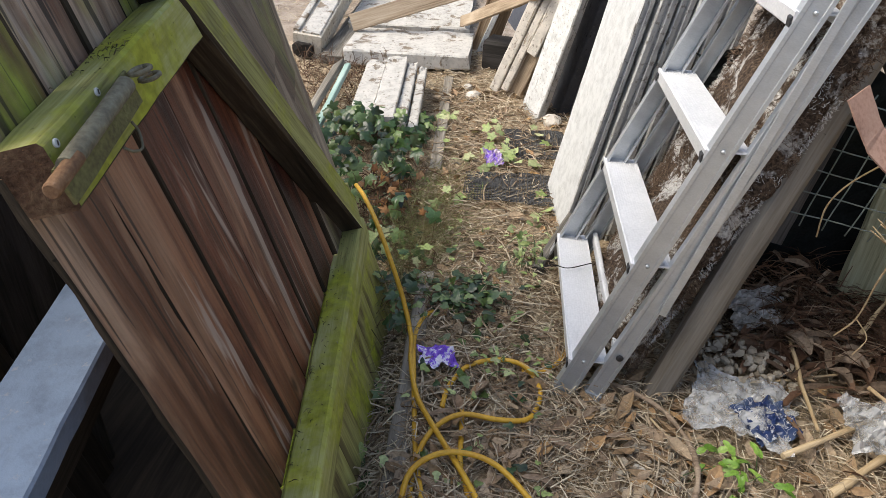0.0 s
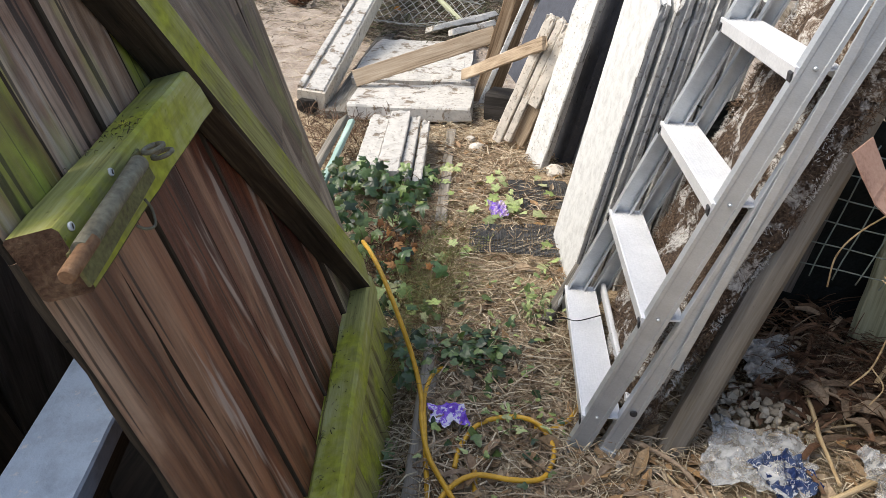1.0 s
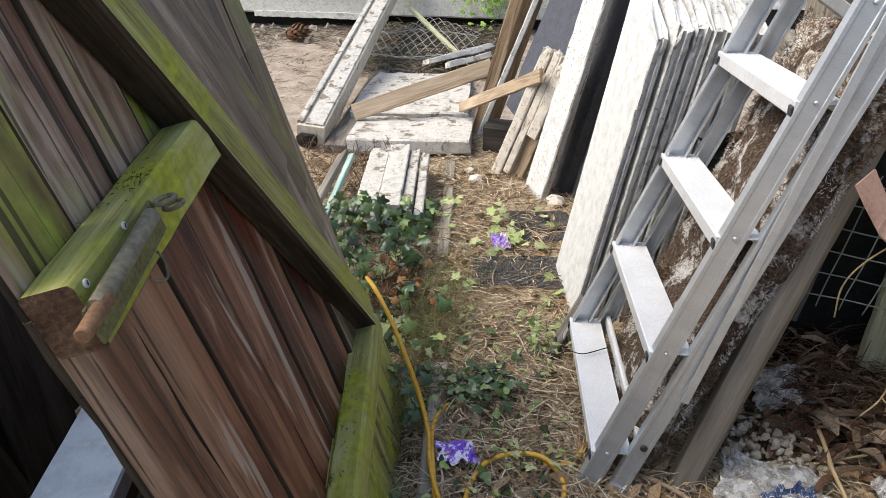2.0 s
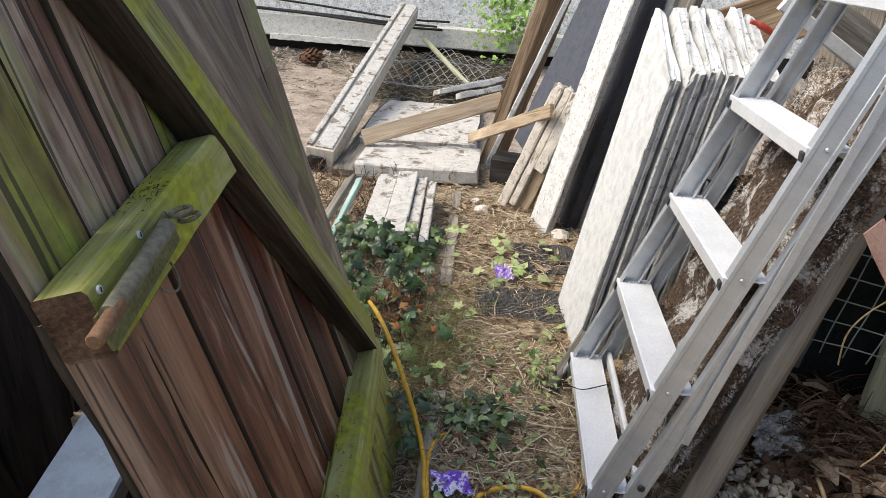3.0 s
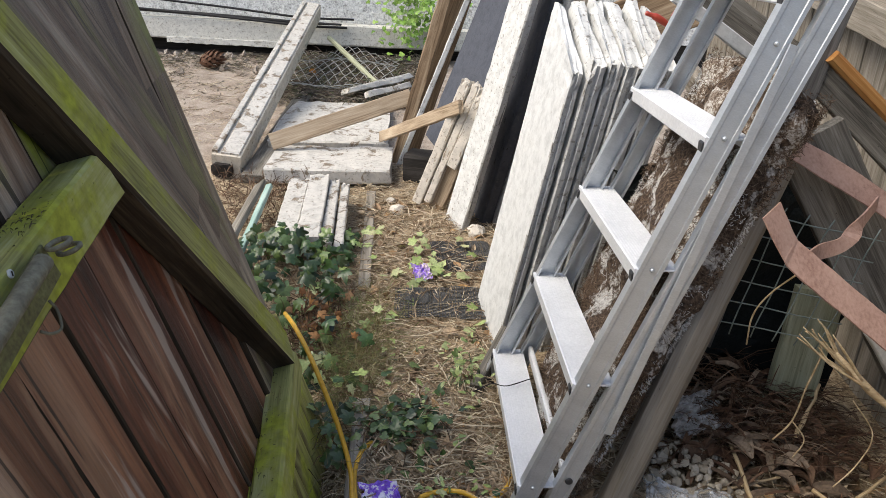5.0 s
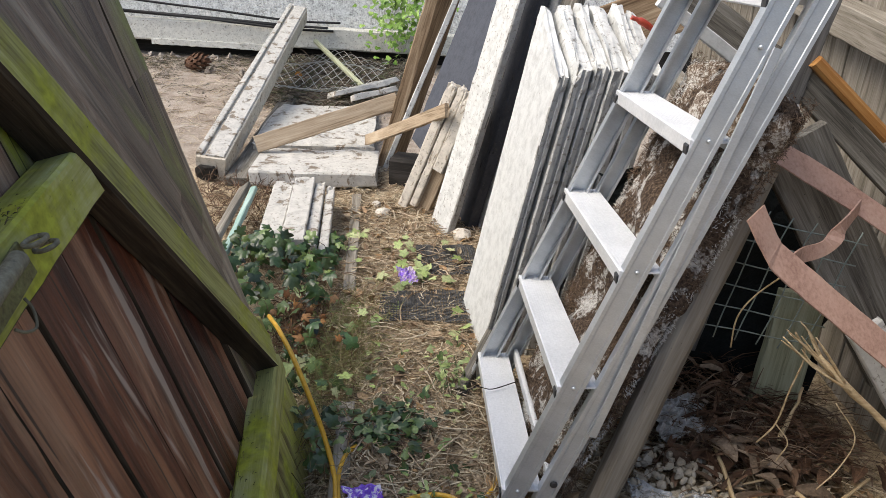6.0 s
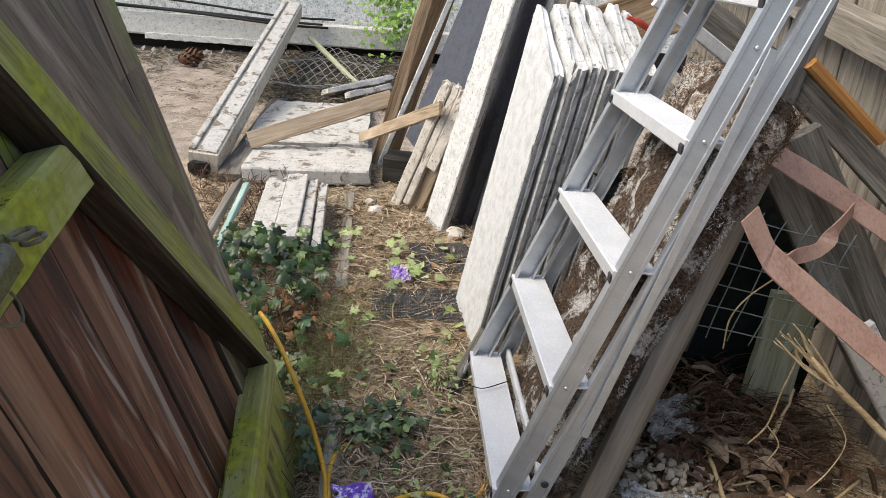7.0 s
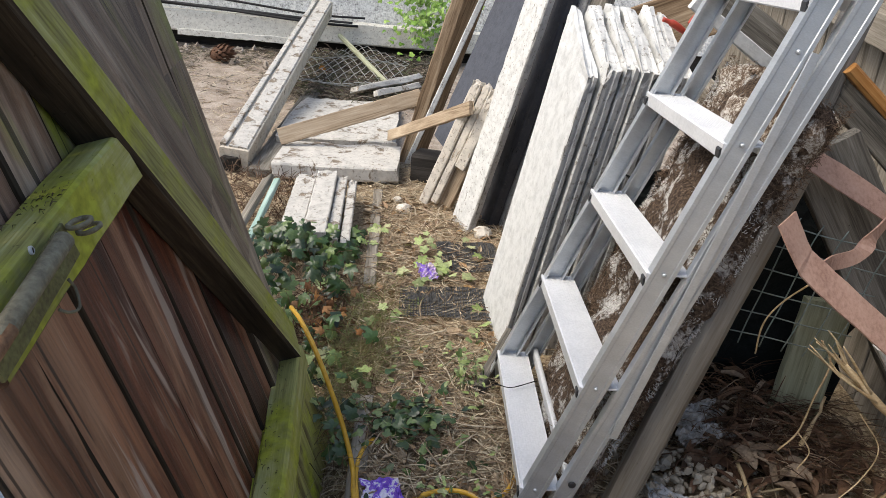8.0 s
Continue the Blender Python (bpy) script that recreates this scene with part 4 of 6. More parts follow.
def lean_board(name, x, y0, w, z0, z1, slope, t, mat, label, group="", cut=0.0, twist=0.0, ragged=0.008, wear=0.003, side_mat=None, category="board", back=0.0):
    """A board on edge: its width runs away along y from y0, its top leans over to +x."""
    side = V((twist, 1, 0)).normalized()
    mid = V((x, y0, z0)) + side * w / 2
    p1 = mid + V((slope * (z1 - z0), back, z1 - z0))
    ob = plank(name, mid, p1, side, w, t, mat, label=label, category=category, group=group, cut1=cut, ragged=ragged, wear=wear, bevel=0.005)
    # a second, greyer paint puts the shade of the edges into colour
    if side_mat:
        ob.data.materials.append(side_mat)
        for f in ob.data.polygons:
            if abs(f.normal.y) > 0.6:
                f.material_index = 1
    return ob


stacked_board(0.541, 2.2, 0.32, 0.885, 0.178, 0.03, M_WHITE, "white painted board leaning on edge beside the ladder", "white leaning boards", 0.42, -0.16, 0.009)
for x, t, z1, y0 in ((0.588, 0.042, 0.9, 2.2), (0.635, 0.038, 0.905, 2.21), (0.683, 0.046, 0.9, 2.21), (0.733, 0.042, 0.908, 2.22), (0.78, 0.04, 0.89, 2.23)):
    stacked_board(x, y0, 0.31, z1, 0.18, t, M_WHITE_WORN, "worn white board with a grooved grey edge, leaning in a stack", "white leaning boards", 0.4, -0.16, 0.014)
lean_board("white_board", 0.435, 3.13, 0.16, -0.01, 1.12, 0.235, 0.034, M_WHITE_WORN, "long white board leaning on edge", "long leaning boards", twist=-0.5, side_mat=M_GREY_EDGE)
lean_board("charcoal_board", 0.525, 3.21, 0.24, -0.01, 1.12, 0.235, 0.045, M_CHARCOAL, "charcoal painted board leaning on edge", "long leaning boards", twist=-0.4)
lean_board("grey_board", 0.585, 3.19, 0.24, -0.01, 1.12, 0.235, 0.035, M_GREY_EDGE, "grey weathered board leaning on edge", "long leaning boards", twist=-0.4)
lean_board("grey_board", 0.64, 3.1, 0.28, -0.01, 1.1, 0.235, 0.035, M_GREY_WOOD, "grey weathered board leaning on edge", "long leaning boards", twist=-0.4)


def build_render_piece(p0, p1, side, strips, label):
    """A broken strip of moulded render: lengthwise ribs on a timber core."""
    p0, p1 = V(p0), V(p1)
    m = axes(p0, p1, side)
    up = m.to_3x3() @ V((0, 0, 1))
    sd = m.to_3x3() @ V((0, 1, 0))
    if up.y > 0:
        up = -up
    g = thing("broken_render_piece", p0, label, "rubble")
    for off, w, t, lift, a, b, mat in strips:
        SEED[0] += 1
        q0, q1 = p0.lerp(p1, a) + sd * off + up * lift, p0.lerp(p1, b) + sd * off + up * lift
        part("core" if mat is M_PALE_WOOD else "rib", old_board_bm((q1 - q0).length, w, t, SEED[0], 0.0, 0.015, 0.002, 0.014), mat, g, "", axes(q0, q1, side))


build_render_piece((0.272, 3.42, 0.0), (0.475, 3.34, 0.57), (0.85, -0.5, -0.25), ((0.0, 0.14, 0.03, -0.012, 0.0, 0.97, M_PALE_WOOD), (-0.05, 0.046, 0.04, 0.012, 0.0, 0.98, M_CHIPPED), (-0.005, 0.034, 0.034, 0.01, 0.05, 1.0, M_CHIPPED), (0.044, 0.05, 0.05, 0.016, 0.4, 1.0, M_CHIPPED)), "broken strip of chipped cream render over timber")
lean_board("slate_sheet", 0.42, 3.5, 0.5, 0.16, 1.1, 0.37, 0.024, M_SLATE, "slate-blue painted panel leaning on edge", "", category="sheet", twist=-0.42)
plank("white_strip", (0.085, 4.02, 0.0), (0.5, 4.04, 1.08), (1, 0, -0.38), 0.026, 0.03, M_WHITE_WORN, label="narrow white strip leaning beside a slate panel", category="strip")
plank("brown_plank", (0.068, 4.1, 0.0), (0.362, 4.12, 1.08), (1, 0, -0.27), 0.062, 0.04, M_BROWN_WOOD, label="brown plank leaning against boards", category="plank", group="brown leaning planks", wear=0.003)
plank("brown_plank", (0.12, 4.2, 0.02), (0.46, 4.22, 1.1), (1, 0, -0.3), 0.11, 0.03, M_BROWN_DARK, label="dark brown plank leaning behind a paler one", category="plank", group="brown leaning planks")
plank("dark_block", (0.15, 3.83, 0.07), (0.4, 3.77, 0.07), (0, 1, 0), 0.16, 0.14, M_DARK_WOOD, label="dark block of wood under a leaning sheet", category="block", wear=0.005, bevel=0.012)

# ---- far middle: slabs, beam, planks ----
plank("white_slab", (-0.53, 3.82, 0.055), (0.06, 3.86, 0.055), (0, 1, 0), 0.42, 0.07, M_CHIPPED_WHITE, label="white painted broken slab lying on the soil", category="slab", group="white slabs", wear=0.008, bevel=0.008, ragged=0.025)
plank("white_slab", (-0.66, 4.6, 0.06), (-0.03, 4.66, 0.06), (0.06, 1, 0), 1.0, 0.06, M_CHIPPED_WHITE, label="white painted broken slab lying on the soil", category="slab", group="white slabs", wear=0.01, bevel=0.008, ragged=0.05)
def build_beam():
    p0, p1 = V((-0.725, 3.7, 0.062)), V((-0.82, 6.42, 0.545))
    g = thing("white_beam", (-0.73, 3.8, 0), "flaking white beam sloping up to the wall", "beam")
    up = V((0, -0.175, 0.985))
    along = (p1 - p0).length
    SEED[0] += 1
    side = (1, 0.035, -0.12)
    part("beam_core", old_board_bm(along, 0.14, 0.115, SEED[0], 0.0, 0.01, 0.003, 0.006), M_BEAM, g, "", axes(p0, p1, side))
    for off, w, h, rise in ((-0.052, 0.03, 0.03, 0.068), (0.022, 0.088, 0.014, 0.06)):
        SEED[0] += 1
        q = V((off, 0, 0)) + up * rise
        part("capping", old_board_bm(along - 0.04, w, h, SEED[0], 0.0, 0.012, 0.001, 0.012), M_CHIPPED_WHITE, g, "raised white edge", axes(p0 + q + V((0, 0.02, 0)), p1 + q, side))
    plank("rotten_end", p0 + V((-0.02, -0.012, -0.02)), p0 + V((-0.02, 0.04, -0.012)), side, 0.1, 0.075, M_DARK_WOOD, g, "dark rotten end", wear=0.006, bevel=0.02, ragged=0.015)

build_beam()
plank("grey_plank", (-0.59, 3.65, 0.02), (-0.68, 5.3, 0.08), (1, 0, 0), 0.11, 0.04, M_GREY_WOOD, label="dirty grey plank lying beside a beam", category="plank")
plank("pale_plank", (-0.56, 3.93, 0.13), (0.14, 4.12, 0.35), (0, 0.35, 1), 0.085, 0.03, M_PALE_WOOD, label="pale sawn plank lying across white slabs", category="plank")
plank("pale_stick", (-0.01, 4.05, 0.15), (0.4, 3.28, 0.49), (0, 0.3, 1), 0.055, 0.02, M_PALE_WOOD, label="pale split stick propped on boards", category="stick", ragged=0.01)
for x0, w, zt in ((-0.27, 0.085, 0.13), (-0.18, 0.085, 0.15), (-0.115, 0.042, 0.13), (-0.07, 0.035, 0.115)):
    p0, p1 = V((x0 + 0.05, 2.72, zt - 0.05)), V((x0 - 0.02, 3.36, zt - 0.02))
    SEED[0] += 1
    tagged(put("broken_white_board", old_board_bm((p1 - p0).length, w, 0.045, SEED[0], 0.0, 0.035, 0.004, 0.024), M_CHIPPED_WHITE, axes(p0, p1, (1, 0.1, 0))), "broken white-painted board end above ivy", "board", "broken white boards")
plank("turquoise_strip", (-0.34, 2.62, 0.1), (-0.37, 3.15, 0.16), (1, 0, 0.3), 0.025, 0.02, M_TURQ, label="turquoise painted wooden strip", category="strip")
plank("grey_plank", (-0.42, 2.6, 0.06), (-0.42, 3.2, 0.15), (1, 0, 0.8), 0.06, 0.02, M_GREY_WOOD, label="grey split plank among ivy", category="plank", ragged=0.02)
plank("grey_stick", (0.0, 3.55, 0.012), (0.095, 2.55, 0.012), (1, 0.1, 0), 0.042, 0.016, M_FENCE, label="weathered grey batten lying on the path", category="batten", ragged=0.01)
plank("path_edging", (0.175, 1.9, 0.005), (0.245, 1.02, -0.005), (1, 0.1, 0), 0.042, 0.03, M_FENCE, label="grey timber edging sunk in the soil", category="edging", ragged=0.008)
plank("grey_offcut", (0.47, 1.98, 0.0), (0.56, 2.2, 0.06), (0, 0.2, 1), 0.055, 0.03, M_GREY_WOOD, label="grey timber offcut behind the ladder foot", category="offcut")

# ---- right: wires, strips and boards by the fence ----
def build_fence():
    f = thing("fence", (1.52, 2.4, 0), "weathered grey-brown board fence with a horizontal rail", "fence")
    for k in range(26):
        y = 0.7 + k * 0.122
        plank("fence_board", (1.53, y, -0.05), (1.53 + 0.004 * (k % 3), y, 1.55), (0, 1, 0), 0.116, 0.018, M_FENCE, f, seg=0.1)
    for z in (0.725, 0.12):
        plank("fence_rail", (1.485, 0.6, z), (1.485, 3.9, z + 0.44), (0, 0, 1), 0.085, 0.075, M_FENCE, f, wear=0.002)
    # fence added along the left; its near-black boards hold the shade as colour
    s = thing("side_fence", (-0.81, 0.4, 0), "upright-board side fence, shade put into its near-black colour", "fence")
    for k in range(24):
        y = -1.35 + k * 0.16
        plank("fence_board", (-0.8, y, -0.2), (-0.82, y, 1.12), (0, 1, 0), 0.15, 0.02, M_SHADE_BLACK, s, seg=0.3)


build_fence()
plank("grey_plank", (1.1, 1.8, 0.775), (1.47, 1.8, 0.245), (0.6, 0, 0.6), 0.14, 0.03, M_GREY_WOOD, label="grey-brown weathered plank sloping down by the fence", category="plank")
plank("grey_plank", (1.19, 2.03, 0.868), (1.5, 1.96, 0.6), (0.6, 0, 0.7), 0.066, 0.03, M_GREY_WOOD, label="grey board under an orange batten", category="plank")
plank("orange_batten", (1.208, 2.0, 0.908), (1.412, 2.0, 0.744), (0.5, 0, 0.8), 0.03, 0.034, M_ORANGE, label="orange varnished wooden batten lying on a board", category="batten", bevel=0.008, wear=0.0006)
plank("grey_post", (1.05, 2.03, 0.16), (1.255, 2.03, 1.27), (1, 0, -0.2), 0.056, 0.05, M_GREY_DARK, label="grey post leaning behind the ladder", category="post")
plank("green_plank", (1.262, 1.92, 0.01), (1.285, 1.94, 0.37), (1, 0, 0.08), 0.118, 0.03, M_GREEN_WOOD, label="green-grey painted plank standing in debris", category="plank", cut0=-0.25)
plank("white_board_end", (1.235, 1.6, 0.45), (1.5, 1.6, 0.1), (0.8, 0.1, 0.6), 0.07, 0.02, M_WHITE_WORN, label="white board end propped by the fence", category="board", ragged=0.02)


def strip_bm(pts, side, w, t=0.003):
    """A flat metal strip folded along a line of points."""
    bm = bmesh.new()
    rows = []
    side = V(side).normalized()
    for i, p in enumerate(pts):
        p = V(p)
        d = (V(pts[min(i + 1, len(pts) - 1)]) - V(pts[max(i - 1, 0)])).normalized()
        s = (side - d * side.dot(d)).normalized()
        nn = d.cross(s)
        ww = w * (1 + 0.08 * noise.noise(p * 25))
        rows.append([bm.verts.new(p + s * ww / 2 * a + nn * t / 2 * b) for a, b in ((-1, -1), (1, -1), (1, 1), (-1, 1))])
    for a, b in zip(rows, rows[1:]):
        for j in range(4):
            bm.faces.new((a[j], a[(j + 1) % 4], b[(j + 1) % 4], b[j]))
    bm.faces.new(list(reversed(rows[0])))
    bm.faces.new(rows[-1])
    bmesh.ops.recalc_face_normals(bm, faces=bm.faces)
    return bm


def build_strips():
    g = thing("bent_metal_strip", (1.05, 1.6, 0.6), "pink-brown bent metal strips torn at one joint", "metal strip")
    part("lower_strip", strip_bm(spline([(0.928, 1.508, 0.714), (0.948, 1.5, 0.68), (0.968, 1.496, 0.65), (0.988, 1.495, 0.63), (1.1, 1.495, 0.548), (1.226, 1.495, 0.457), (1.42, 1.495, 0.315)], 5), (0.31, 0.63, 0.51), 0.064), M_COPPER, g)
    part("upper_strip", strip_bm(spline([(1.02, 1.72, 0.782), (1.057, 1.715, 0.761), (1.16, 1.71, 0.708), (1.285, 1.7, 0.638), (1.46, 1.69, 0.54)], 6), (0.31, 0.63, 0.51), 0.06), M_COPPER, g)
    part("torn_tongue", strip_bm(spline([(1.015, 1.52, 0.622), (1.058, 1.57, 0.615), (1.115, 1.6, 0.622), (1.15, 1.62, 0.66), (1.21, 1.69, 0.675)], 5), (0.2, 0.3, 0.9), 0.03), M_COPPER, g, "torn ragged tongue")


build_strips()


def wire_panel(name, origin, ex, ey, nx, ny, step, r, mat, sag, label, seed):
    g = thing(name, origin, label, "wire mesh")
    ex, ey = V(ex).normalized(), V(ey).normalized()
    nrm = ex.cross(ey)

    def P(i, j):
        p = V(origin) + ex * step * i + ey * step * j
        return p + nrm * sag * noise.noise(p * 4 + V((seed, 0, 0))) + ex * 0.006 * noise.noise(p * 9) + ey * 0.006 * noise.noise(p * 9 + V((9, 0, 0)))

    for j in range(ny + 1):
        part("cross_wire", tube_bm([P(i / 2, j) for i in range(-1, 2 * nx + 2)], r, 5), mat, g)
    for i in range(nx + 1):
        part("upright_wire", tube_bm([P(i, j / 2) + nrm * 0.002 for j in range(-1, 2 * ny + 2)], r, 5), mat, g)
    return g


wire_panel("wire_mesh", (0.87, 1.63, 0.44), (0.97, 0.05, -0.16), (0.22, 0.0, 0.97), 6, 5, 0.046, 0.0014, M_WIRE_GREEN, 0.03, "green coated welded wire mesh in front of a dark hollow", 2)


def net_bm(w, h, n, sag, seed):
    bm = bmesh.new()
    bmesh.ops.create_grid(bm, x_segments=n, y_segments=n, size=0.5)
    for v in bm.verts:
        x, y = v.co.x, v.co.y
        e = 0.05 * noise.noise((x * 3 + seed, y * 3, 0)) + 0.025 * noise.noise((x * 11 + seed, y * 11, 0))
        v.co = V((x * w + e, y * h + e, sag * noise.noise((x * 3, y * 3, seed)) + 0.003 * ((int((x + 0.5) * n) + int((y + 0.5) * n)) % 2)))
    g = bmesh.ops.extrude_face_region(bm, geom=bm.faces[:])
    for q in g["geom"]:
        if isinstance(q, bmesh.types.BMVert):
            q.co.z += 0.0025
    bmesh.ops.recalc_face_normals(bm, faces=bm.faces)
    return bm


# netting closes the hollow; its near-black colour includes the shade in there
tagged(put("dark_netting", net_bm(0.62, 0.62, 24, 0.05, 4), M_DARK_NET, axes((1.08, 2.04, 0.31), (2, 2.0, 0.31), (0, 0, 1))), "black netting hanging in the hollow, the hollow's shade in its colour", "netting")


def strand_net(x0, y0, w, h, turn, seed):
    """Flat plastic netting: two sets of crossing strands that follow the ground."""
    lot = []
    c, sn = math.cos(turn), math.sin(turn)

    def P(u, v):
        x, y = x0 + u * c - v * sn, y0 + u * sn + v * c
        return V((x, y, ground_z(x, y) + 0.02 + 0.012 * noise.noise((x * 8, y * 8, seed))))

    for set_, (la, lb) in enumerate(((w, h), (h, w))):
        for k in range(int(lb / 0.009)):
            q = -lb / 2 + k * 0.009
            ragged = 1 - 0.25 * abs(noise.noise((q * 30, seed, set_)))
            cells = int(la / 0.03)
            for i in range(cells):
                a0, a1 = (-la / 2 + la * i / cells) * ragged, (-la / 2 + la * (i + 1) / cells) * ragged
                p, r = (P(a0, q), P(a1, q)) if set_ == 0 else (P(q, a0), P(q, a1))
                lot.append((p, r, 0.0021, V((0, 0, 0))))
    ob = put_mesh("black_netting", strands_mesh("black_netting", lot), M_NET)
    tagged(ob, "piece of black plastic netting trodden into soil", "netting", "black netting pieces")


strand_net(0.36, 2.46, 0.3, 0.22, 0.06, 1)
strand_net(0.43, 2.85, 0.23, 0.28, 0.1, 7)

# ---- behind the boards: pliers, plank ends ----
plank("white_bar", (0.9, 2.2, 1.01), (1.125, 2.2, 0.87), (0.5, 0, 0.8), 0.032, 0.03, M_WHITE, label="clean white bar behind the ladder", category="bar")
plank("slate_board", (0.96, 2.27, 1.03), (1.28, 2.27, 0.84), (0.5, 0, 0.8), 0.08, 0.02, M_GREY_WOOD, label="slate-grey board behind the ladder", category="board")
plank("brown_board", (0.86, 2.75, 0.86), (1.12, 2.7, 0.98), (0.2, 0, 1), 0.16, 0.03, M_BROWN_WOOD, label="brown board lying over stacked boards", category="board")
plank("wood_stack_bearer", (0.84, 2.56, 0.0), (0.92, 2.56, 0.86), (0, 1, 0), 0.3, 0.06, M_GREY_WOOD, label="grey timber bearer behind leaning boards", category="timber")


def build_pliers():
    g = thing("pliers", (0.92, 2.36, 0.93), "pliers with red grips lying on stacked boards", "pliers")
    part("grip", tube_bm(spline([(0.87, 2.34, 0.955), (0.9, 2.34, 0.945), (0.935, 2.34, 0.925)], 5), [0.006] * 4 + [0.0095] * 4 + [0.009, 0.008, 0.007], 10), M_RED, g)
    part("grip", tube_bm(spline([(0.985, 2.36, 0.972), (0.965, 2.36, 0.968), (0.945, 2.355, 0.945)], 5), [0.006] * 4 + [0.0095] * 4 + [0.009, 0.008, 0.007], 10), M_RED, g)
    part("jaw", tube_bm(spline([(0.935, 2.34, 0.925), (0.95, 2.36, 0.935), (0.97, 2.37, 0.94)], 4), [0.007, 0.008, 0.009, 0.009, 0.008, 0.007, 0.006, 0.005, 0.004], 10), M_STEEL, g)


build_pliers()

# ---- yellow hose ----
def hose_run(g, pts):
    part("hose_loop", tube_bm(spline(pts, 8), 0.0056, 10), M_HOSE, g)


def build_hose():
    g = thing("hose", (0.3, 1.4, 0.0), "yellow rubber hose looped loosely on the soil", "hose")
    z = 0.016
    hose_run(g, [(-0.03, 1.97, 0.22), (0.02, 1.86, 0.245), (0.075, 1.76, 0.23), (0.125, 1.69, 0.17), (0.16, 1.66, 0.09), (0.19, 1.6, 0.035), (0.205, 1.52, 0.03), (0.235, 1.42, 0.03), (0.275, 1.345, 0.035), (0.325, 1.27, 0.035), (0.385, 1.18, 0.03), (0.44, 1.08, z), (0.47, 0.95, z)])
    hose_run(g, [(0.225, 1.74, z), (0.2, 1.69, z), (0.196, 1.61, z), (0.215, 1.5, 0.03), (0.235, 1.4, z), (0.255, 1.3, z), (0.275, 1.22, z), (0.3, 1.13, z), (0.31, 0.98, z)])
    hose_run(g, [(0.555, 1.73, z), (0.555, 1.66, z), (0.53, 1.59, 0.02), (0.495, 1.555, z), (0.45, 1.55, z)])
    hose_run(g, [(0.293, 1.4, z), (0.298, 1.47, z), (0.33, 1.535, 0.022), (0.394, 1.567, 0.025), (0.455, 1.55, 0.03), (0.492, 1.492, 0.02), (0.487, 1.435, z), (0.465, 1.392, 0.022), (0.41, 1.377, 0.028), (0.342, 1.373, 0.034), (0.3, 1.345, 0.03), (0.274, 1.287, 0.03), (0.266, 1.22, z), (0.275, 1.13, z), (0.3, 1.0, z)])
    hose_run(g, [(0.335, 1.4, z), (0.342, 1.34, z), (0.352, 1.25, z), (0.385, 1.15, z), (0.4, 1.0, z)])
    hose_run(g, [(0.27, 1.08, z), (0.258, 1.15, 0.03), (0.268, 1.205, 0.045), (0.31, 1.245, 0.05), (0.365, 1.255, 0.05), (0.42, 1.24, 0.045), (0.475, 1.198, 0.03), (0.53, 1.13, z), (0.56, 1.0, z)])


build_hose()

# ---- plants and litter ----
def leaf_mesh(name, lobes, size, curl, mat, seed):
    """A flat leaf with a lobed outline and a raised midrib."""
    rnd = random.Random(seed)
    n = 40
    tips = {5: ((0, 1.0), (1.0, 0.8), (-1.0, 0.8), (2.05, 0.62), (-2.05, 0.62)), 3: ((0, 1.0), (1.5, 0.6), (-1.5, 0.6)), 2: ((0, 1.25), (math.pi, 0.9))}[lobes]
    width = {5: 0.66, 3: 0.9, 2: 1.15}[lobes]
    ring = []
    for k in range(n):
        a = 2 * math.pi * k / n
        r = 0.36
        for at, reach in tips:
            off = abs((a - at + math.pi) % (2 * math.pi) - math.pi)
            r = max(r, 0.3 + (reach - 0.3) * max(0.0, 1 - off / width) ** 0.85)
        r *= 1 + 0.05 * noise.noise((k * 1.7, seed, 0))
        ring.append((size * r * math.cos(a) * 1.1, size * r * math.sin(a)))
    verts = [(0, 0, 0.0)]
    for s in (0.5, 1.0):
        for x, y in ring:
            x, y = x * s, y * s
            z = -curl * (x * x + 0.6 * y * y) / size + 0.12 * abs(y) + 0.06 * size * noise.noise((x / size * 2 + seed, y / size * 2, seed))
            verts.append((x, y, z))
    faces = []
    for k in range(n):
        q = (k + 1) % n
        faces.append((0, 1 + k, 1 + q))
        faces.append((1 + k, 1 + n + k, 1 + n + q, 1 + q))
    me = bpy.data.meshes.new(name)
    me.from_pydata(verts, [], faces)
    me.materials.append(mat)
    for p in me.polygons:
        p.use_smooth = True
    return me


def leafy(name, spots, meshes, at, label, category, stem_mat=None, tilt=0.7, seed=1, scale=(0.7, 1.25)):
    """A plant of separate leaves sharing a few shapes; spots: place and the way that the leaf faces."""
    g = thing(name, at, label, category)
    rnd = random.Random(seed)
    stems = []
    for p, away in spots:
        p = V(p)
        up = (V(away) + V([rnd.gauss(0, 0.35) for _ in range(3)])).normalized()
        x = V([rnd.gauss(0, 1) for _ in range(3)])
        x = (x - up * x.dot(up)).normalized()
        m = pose_of(p, x, up.cross(x), up) @ Matrix.Scale(rnd.uniform(*scale), 4)
        put_mesh("leaf", meshes[rnd.randrange(len(meshes))], None, m, g)
        if stem_mat and rnd.random() < 0.7:
            stems.append((p - x * 0.01, V((p.x + rnd.gauss(0, 0.03), p.y + rnd.gauss(0, 0.03), max(0.0, p.z - rnd.uniform(0.03, 0.09)))), 0.0012, V((0, 0, 1))))
    if stems:
        part_stuff("stem", stems, stem_mat, g)
    return g


